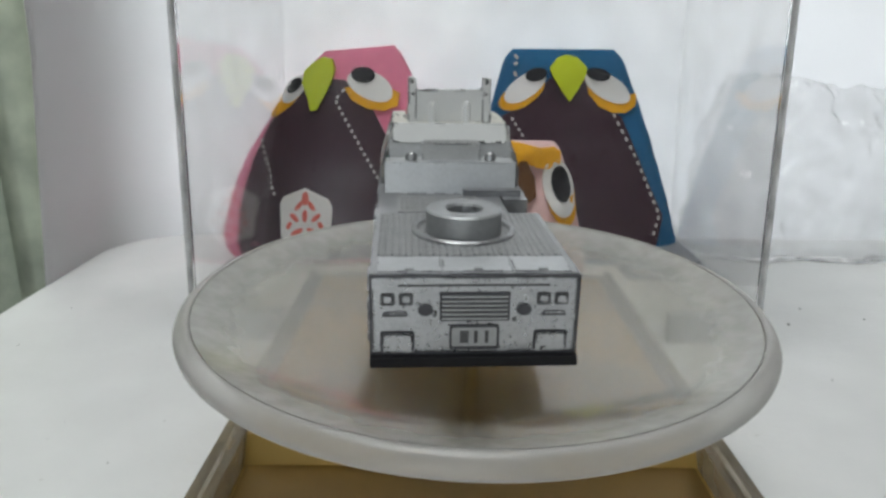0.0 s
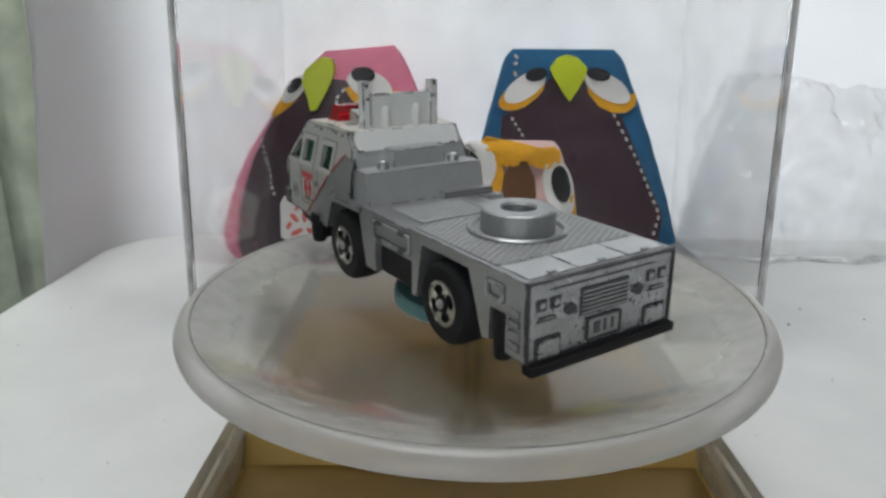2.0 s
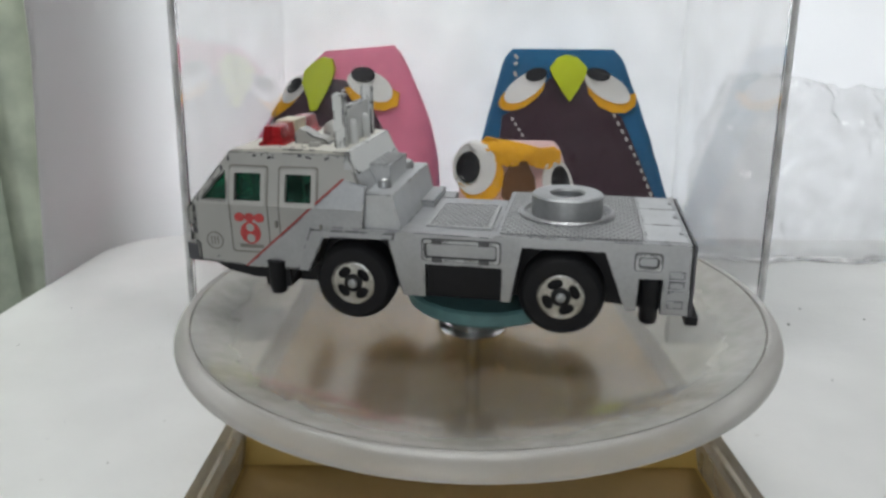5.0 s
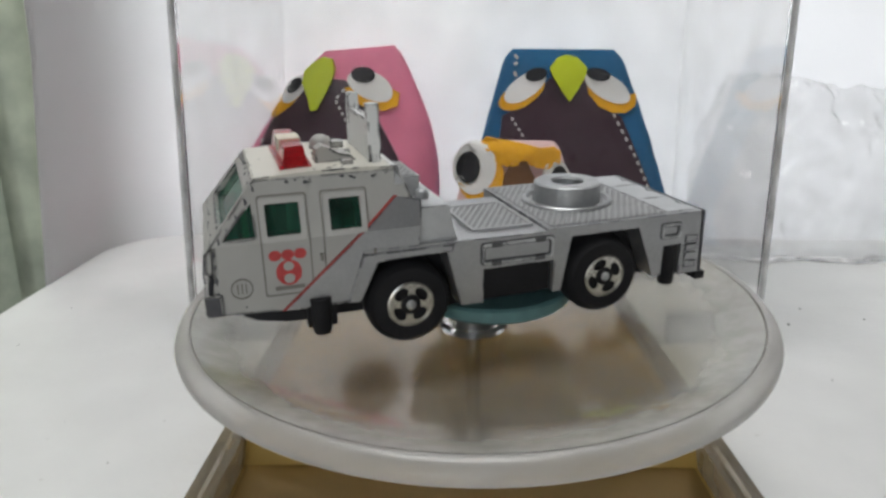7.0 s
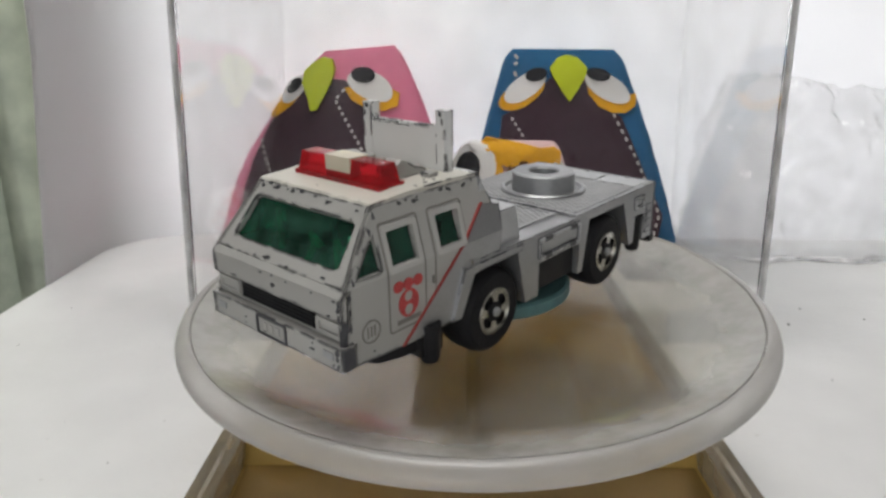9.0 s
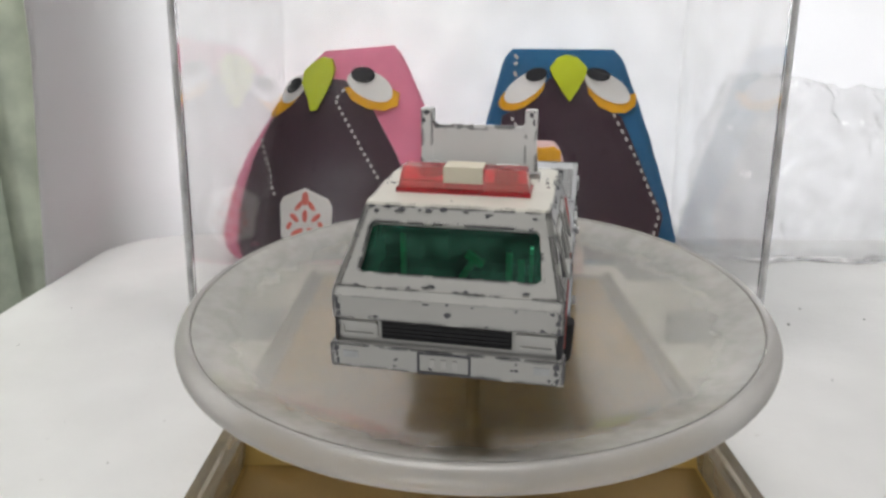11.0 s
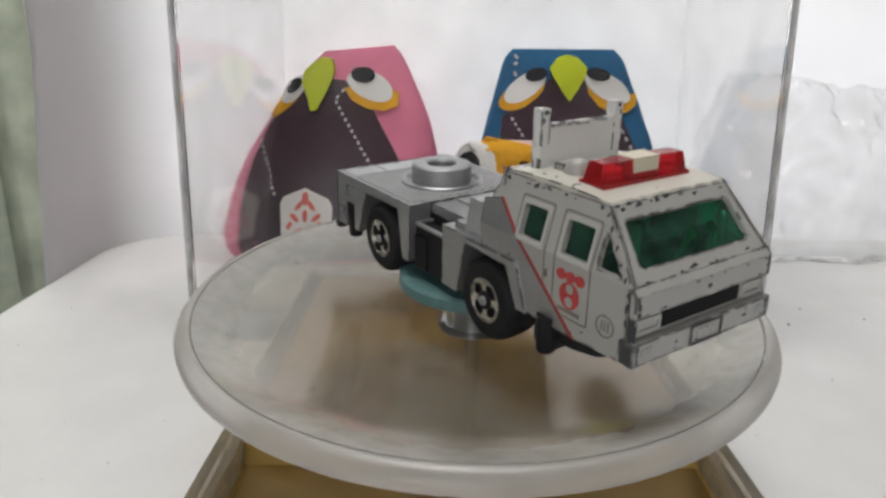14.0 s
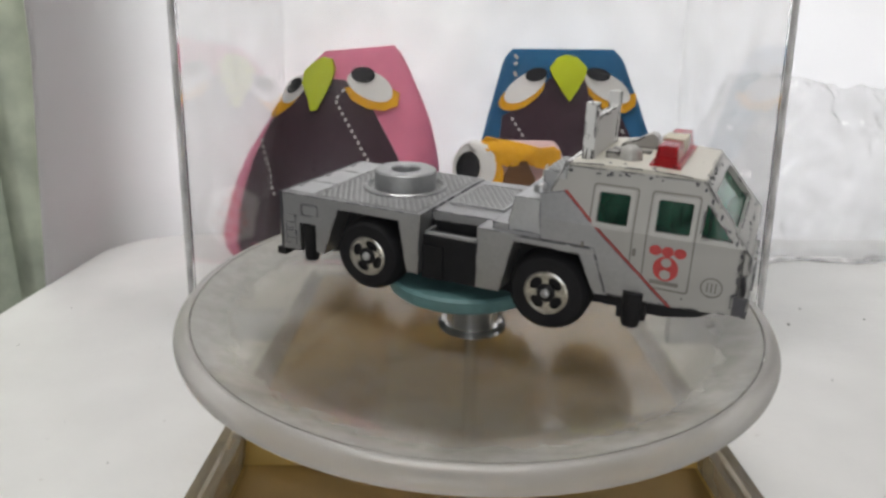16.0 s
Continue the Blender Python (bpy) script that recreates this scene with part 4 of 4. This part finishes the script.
    for s in (-1, 1):
        y = sorted((s * 8.0, s * 12.6))
        part("headlamp", panel(rounded(y[0], y[1], 5.7, 7.7, 0.3), [rounded(y[0] + 0.5, y[1] - 0.5, 6.15, 7.25, 0.2)], lambda u, v, w: Vector((43.1 + w, u, v)), 0.6), M_PLAIN, car, bevel=0.08)
        part("headlamp_lens", boxes((43.0, 43.4, y[0] + 0.5, y[1] - 0.5, 6.15, 7.25)), M_PLAIN, car, bevel=0.1)
        y = sorted((s * 10.2, s * 12.0))
        part("fog_lamp", boxes((44.3, 44.65, y[0], y[1], 3.4, 4.3)), M_SILVER_D, car, bevel=0.1)
        y = sorted((s * 12.9, s * 13.65))
        part("worn_edge", boxes((42.6, 44.35, y[0], y[1], 2.3, 4.9)), M_CHIP_DARK, car, "bare metal bumper corner", bevel=0.2)
    part("front_bumper", boxes((42.2, 44.5, -13.5, 13.5, 2.1, 5.1)), M_WHITE, car, "white front bumper", bevel=0.35)
    part("plate_frame", panel(rounded(-3.1, 3.1, 2.2, 4.9, 0.2), [rounded(-2.85, 2.85, 2.42, 4.68, 0.2)], lambda u, v, w: Vector((44.4 + w, u, v)), 0.35), M_CHIP_DARK, car, "worn number plate frame")
    for y in (-1.3, 0.0, 1.3):
        part("plate_bar", boxes((44.3, 44.7, y - 0.3, y + 0.3, 3.0, 4.1)), M_PLAIN, car)
    # roof
    bm = bmesh.new()
    prism(bm, [(36.9, 19.6), (36.5, 20.1), (30, 20.5), (22, 20.5), (17.2, 20.2), (16.9, 19.6)], -10.95, 10.95)
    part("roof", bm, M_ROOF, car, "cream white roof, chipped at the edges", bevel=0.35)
    # green glazing and what is inside
    part("windscreen", panel([(-12.0, 1.0), (12.0, 1.0), (11.0, L - 1.2), (-11.0, L - 1.2)], [], lambda u, v, w: slope(u, v, w + 0.95), 0.4), M_GREENGL, car, "green tinted windscreen, scratched")
    part("seat_bench", boxes((33.5, 37.0, -9.5, 9.5, 7.0, 12.2), (32.5, 34.0, -9.5, -1.5, 12, 15.5), (32.5, 34.0, 1.5, 9.5, 12, 15.5), (23, 25, -9.5, 9.5, 7, 14.5)), M_BLACK, car, "black seats inside the cab", bevel=0.4)
    part("inner_moulding", boxes((38.0, 38.6, 6.2, 6.9, 11.0, 15.2), (37.8, 38.4, 7.6, 8.3, 11.0, 14.4), (38.0, 38.6, 8.9, 9.3, 11.0, 16.2), (37.0, 37.5, -6.6, -6.0, 11.0, 16.5)), M_GREENIN, car, "bright green moulded window piece", bevel=0.1)
    bm = boxes((-0.3, 0.3, -0.4, 0.4, 0, 4.2), (-0.3, 0.3, -1.2, 1.2, 3.4, 4.4))
    bmesh.ops.rotate(bm, verts=bm.verts, matrix=Matrix.Rotation(radians(-32), 3, "X"))
    bmesh.ops.translate(bm, verts=bm.verts, vec=(38.4, 0.5, 11.0))
    part("inner_moulding", bm, M_GREENIN, car, "bright green moulded window piece", bevel=0.1)
    part("steering_column", boxes((38.6, 39.2, 4.5, 5.1, 9.0, 14.0)), M_GREENGL, car)
    for s in (-1, 1):
        for lo in ([(30.6, 12.0), (36.0, 12.0), (36.0, 17.1), (30.6, 17.1)], [(22.2, 12.0), (27.4, 12.0), (27.4, 17.1), (22.2, 17.1)], [(36.9, 12.1), (41.6, 12.1), (37.0, 17.3)]):
            part("side_window", panel(lo, [], lambda u, v, w: Vector((u, s * (ys(v) - 0.85 - w), v)), 0.3), M_GREENGL, car, "green side window")
    # rear of the cab: sloped white top, silver tiers
    bm = bmesh.new()
    prism(bm, [(17.4, 20.1), (17.4, 9), (10, 9), (9.9, 14.1), (14.2, 14.3), (14.9, 15.8), (15.5, 16.8)], -11.6, 11.6)
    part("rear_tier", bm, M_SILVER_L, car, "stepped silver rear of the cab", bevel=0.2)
    bm = bmesh.new()
    prism(bm, [(17.6, 20.3), (17.4, 17.0), (15.3, 16.9), (16.9, 20.3)], -10.8, 10.8)
    part("cab_back", bm, M_WHITE_L, car, "white sloped back of the roof", bevel=0.2)
    bm = bmesh.new()
    prism(bm, [(8.4, 8.6), (9.7, 14.2), (14.6, 14.2), (14.6, 8.6)], -11.9, 12.3)
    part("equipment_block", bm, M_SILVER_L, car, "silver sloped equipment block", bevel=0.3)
    part("equipment_ledge", boxes((6.4, 9, -12.4, -2.0, 8.5, 9.7)), M_SILVER, car, bevel=0.2)
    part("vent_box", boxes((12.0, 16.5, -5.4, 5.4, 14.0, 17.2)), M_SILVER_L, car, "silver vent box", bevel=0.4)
    tread(car, "vent_grid", 12.5, 16.0, -5.0, 5.0, 17.2, None)
    for s in (-1, 1):
        bm = bmesh.new()
        lathe(bm, [(1.1, 14.1), (1.1, 15.0), (0.8, 15.5), (0.3, 15.7)], 16, centre=(12.3, s * 7.4, 0))
        part("peg", bm, M_SILVER, car, smooth=True)
    # guard plate with two horns
    guard(car)
    # light bar
    bm = bmesh.new()
    prism(bm, [(32.4, 20.4), (28.8, 20.4), (29.3, 23.4), (31.9, 23.4)], -8.2, 8.2)
    for vert in bm.verts:
        if vert.co.z > 22:
            vert.co.y *= 0.93
    part("light_bar", bm, M_RED, car, "clear red light bar", bevel=0.35)
    part("light_bar_centre", boxes((29.0, 32.2, -2.4, 2.4, 20.9, 23.6)), M_CREAM, car, "cream centre block of the light bar", bevel=0.25)
    part("light_bar_foot", boxes((28.4, 32.8, -8.3, 8.3, 20.3, 20.9)), M_RED, car, bevel=0.15)
    # roof fittings
    bm = bmesh.new()
    prism(bm, [(27.6, 20.4), (27.4, 22.3), (26.6, 22.9), (25.4, 22.5), (24.2, 21.7), (22.4, 21.3), (21.6, 20.4)], 3.4, 6.2)
    part("roof_horn", bm, M_WHITE, car, "white moulded horn", bevel=0.5)
    bm = bmesh.new()
    lathe(bm, [(1.9, 20.4), (1.8, 21.3), (1.4, 22.1), (0.7, 22.5), (0.2, 22.6)], 20, centre=(25.0, -5.2, 0))
    box(bm, 21.6, 25.0, -6.4, -4.0, 20.4, 21.5)
    part("roof_fitting", bm, M_WHITE, car, "white moulded roof dome", smooth=True)
    part("roof_fitting", boxes((22.6, 24.2, 7.2, 8.8, 20.4, 21.1)), M_WHITE, car, bevel=0.4)
    part("roof_ridge", boxes((21.4, 27.2, -0.8, 0.6, 20.4, 20.9)), M_WHITE, car, bevel=0.2)


def guard(car):
    def P(u, v, w):
        return Vector((20.0 - w, u, v))
    out = [(-8.2, 20.0), (8.2, 20.0), (7.9, 24.0), (7.75, 28.4), (7.4, 28.75), (6.7, 28.7), (6.5, 28.2), (6.45, 26.8), (6.0, 26.2), (-6.0, 26.2), (-6.45, 26.8), (-6.5, 28.2), (-6.7, 28.7), (-7.4, 28.75), (-7.75, 28.4), (-7.9, 24.0)]
    part("guard_plate", panel(out, [], P, 1.1), M_WHITE_L, car, "white guard plate with two horns", bevel=0.2)
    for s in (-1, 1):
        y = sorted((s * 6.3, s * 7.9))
        part("guard_horn", boxes((18.4, 20.15, y[0], y[1], 20.2, 28.6)), M_WHITE_L, car, bevel=0.4)
        bm = bmesh.new()
        lathe(bm, [(0.75, 18.0), (0.75, 23.2), (0.55, 24.0), (0.2, 24.3)], 16, centre=(18.5, s * 3.3, 0))
        part("guard_rib", bm, M_WHITE_L, car, "round rib on the guard", smooth=True)


def paint_chips(car):
    """Bare metal spots where the white paint has flaked off, mostly along the edges of the cab."""
    rnd = random.Random(21)

    def spot(u, v, ru, rv, place):
        n = rnd.randint(7, 10)
        pts = []
        for i in range(n):
            a, k = 2 * math.pi * i / n, rnd.uniform(0.55, 1.15)
            pts.append((u + ru * k * math.cos(a), v + rv * k * math.sin(a)))
        part("paint_chip", panel(pts, [], place, 0.08), M_CHIP_DARK, car)

    a, b = Vector((43.2, 0, 11.8)), Vector((36.7, 0, 19.9))
    d = (b - a).normalized()
    out = Vector((d.z, 0, -d.x))
    length = (b - a).length
    screen = lambda u, v, w: a + d * v + out * (0.05 + w) + Vector((0, u, 0))
    for i in range(13):
        # brow over the windscreen
        spot(rnd.uniform(-10.2, 10.2), length - rnd.uniform(0.25, 1.0), rnd.uniform(0.2, 0.75), rnd.uniform(0.12, 0.3), screen)
    for i in range(8):
        spot(rnd.uniform(-11.5, 11.5), rnd.uniform(0.15, 0.8), rnd.uniform(0.15, 0.6), rnd.uniform(0.1, 0.22), screen)
    nose = lambda u, v, w: Vector((44.02 + w - (v - 8.2) * 0.036, u, v))
    for i in range(9):
        spot(rnd.uniform(-12, 12), rnd.choice((8.45, 8.6, 10.7)) + rnd.uniform(-0.1, 0.1), rnd.uniform(0.15, 0.45), rnd.uniform(0.1, 0.2), nose)
    spot(0.3, 9.5, 0.5, 0.4, nose)
    front = lambda u, v, w: Vector((44.52 + w, u, v))
    for i in range(8):
        spot(rnd.uniform(-12, 12), rnd.choice((2.75, 4.4, 3.6)), rnd.uniform(0.12, 0.4), rnd.uniform(0.1, 0.22), front)
    for s in (-1, 1):
        for z in (8.7, 9.6, 10.4):
            spot(s * rnd.uniform(12.5, 12.8), z, rnd.uniform(0.2, 0.45), rnd.uniform(0.35, 0.6), nose)
        for z in (2.8, 3.7, 4.5):
            spot(s * rnd.uniform(12.6, 12.9), z, rnd.uniform(0.2, 0.4), rnd.uniform(0.3, 0.5), front)
        side = lambda u, v, w: Vector((u, s * (side_wall_y(v) + 0.02 + w), v))
        for i in range(12):
            spot(rnd.uniform(17.8, 36.2), 19.9 - rnd.uniform(0.35, 0.8), rnd.uniform(0.15, 0.5), rnd.uniform(0.1, 0.25), side)
        for z in (3.4, 5.0, 7.2, 9.1, 10.9):
            spot(42.7, z, rnd.uniform(0.15, 0.35), rnd.uniform(0.3, 0.7), side)
        for k in (0.12, 0.3, 0.5, 0.72, 0.9):
            # slanted pillar beside the windscreen
            p = a + d * (length * k)
            spot(p.x - 0.55, p.z - 0.3, rnd.uniform(0.15, 0.35), rnd.uniform(0.25, 0.6), side)
        for i in range(7):
            spot(rnd.uniform(24.5, 41), rnd.uniform(1.9, 3.4), rnd.uniform(0.1, 0.35), rnd.uniform(0.08, 0.2), side)
        tip = lambda u, v, w: Vector((20.17 + w, u, v))
        spot(s * 7.15, 28.05, 0.45, 0.4, tip)
        spot(s * 7.5, 27.0, 0.2, 0.5, tip)
        tip_back = lambda u, v, w: Vector((18.38 - w, u, v))
        spot(s * 7.1, 27.9, 0.45, 0.5, tip_back)
        spot(s * 7.0, 25.6, 0.3, 0.35, tip_back)
    for i in range(8):
        spot(rnd.uniform(-5.8, 5.8), 26.0, rnd.uniform(0.2, 0.7), rnd.uniform(0.06, 0.12), lambda u, v, w: Vector((20.03 + w, u, v)))
    roof = lambda u, v, w: Vector((v, u, 20.52 + w))
    for i in range(10):
        spot(rnd.choice((-1, 1)) * rnd.uniform(8.5, 10.3), rnd.uniform(22.3, 29.8), rnd.uniform(0.1, 0.35), rnd.uniform(0.1, 0.4), roof)


def crumbs():
    """Dark crumbs and dust strewn on the table."""
    rnd = random.Random(11)
    bm = bmesh.new()
    spots = [(rnd.uniform(100, 190), rnd.uniform(-20, 120), rnd.uniform(0.2, 0.55)) for _ in range(22)] + [(rnd.uniform(-150, -60), rnd.uniform(-30, 110), rnd.uniform(0.08, 0.2)) for _ in range(18)]
    for x, y, r in spots:
        m = bmesh.ops.create_icosphere(bm, subdivisions=1, radius=r)
        for vert in m["verts"]:
            vert.co = Vector((x + vert.co.x * rnd.uniform(0.7, 1.6), y + vert.co.y * rnd.uniform(0.7, 1.6), r * 0.4 + vert.co.z * 0.45))
    tagged(part("crumbs", bm, M_CRUMB), "tiny dark crumbs strewn on the white table", "crumbs", kind="stuff")


crumbs()
base = gold_base()
disc = turntable()
case = display_case()
owls()
plastic_bag()
beyond()
car = truck()


def motions():
    spin = Matrix.Translation(HUB) @ Matrix.Rotation(LEAN, 4, "X")
    ax, ay = -0.01981, 0.01207
    wobble = Vector((-ax, -ay, 1)).to_track_quat("Z", "Y").to_matrix().to_4x4()
    rows_car, rows_disc = [], []
    for i in range(33):
        t = i * 0.5
        m = spin @ Matrix.Rotation(radians(91.97 + 15.021 * t), 4, "Z")
        rows_car.append((t, m @ car_matrix()))
        rows_disc.append((t, m @ wobble))
    walk(car, rows_car)
    walk(disc, rows_disc)


motions()
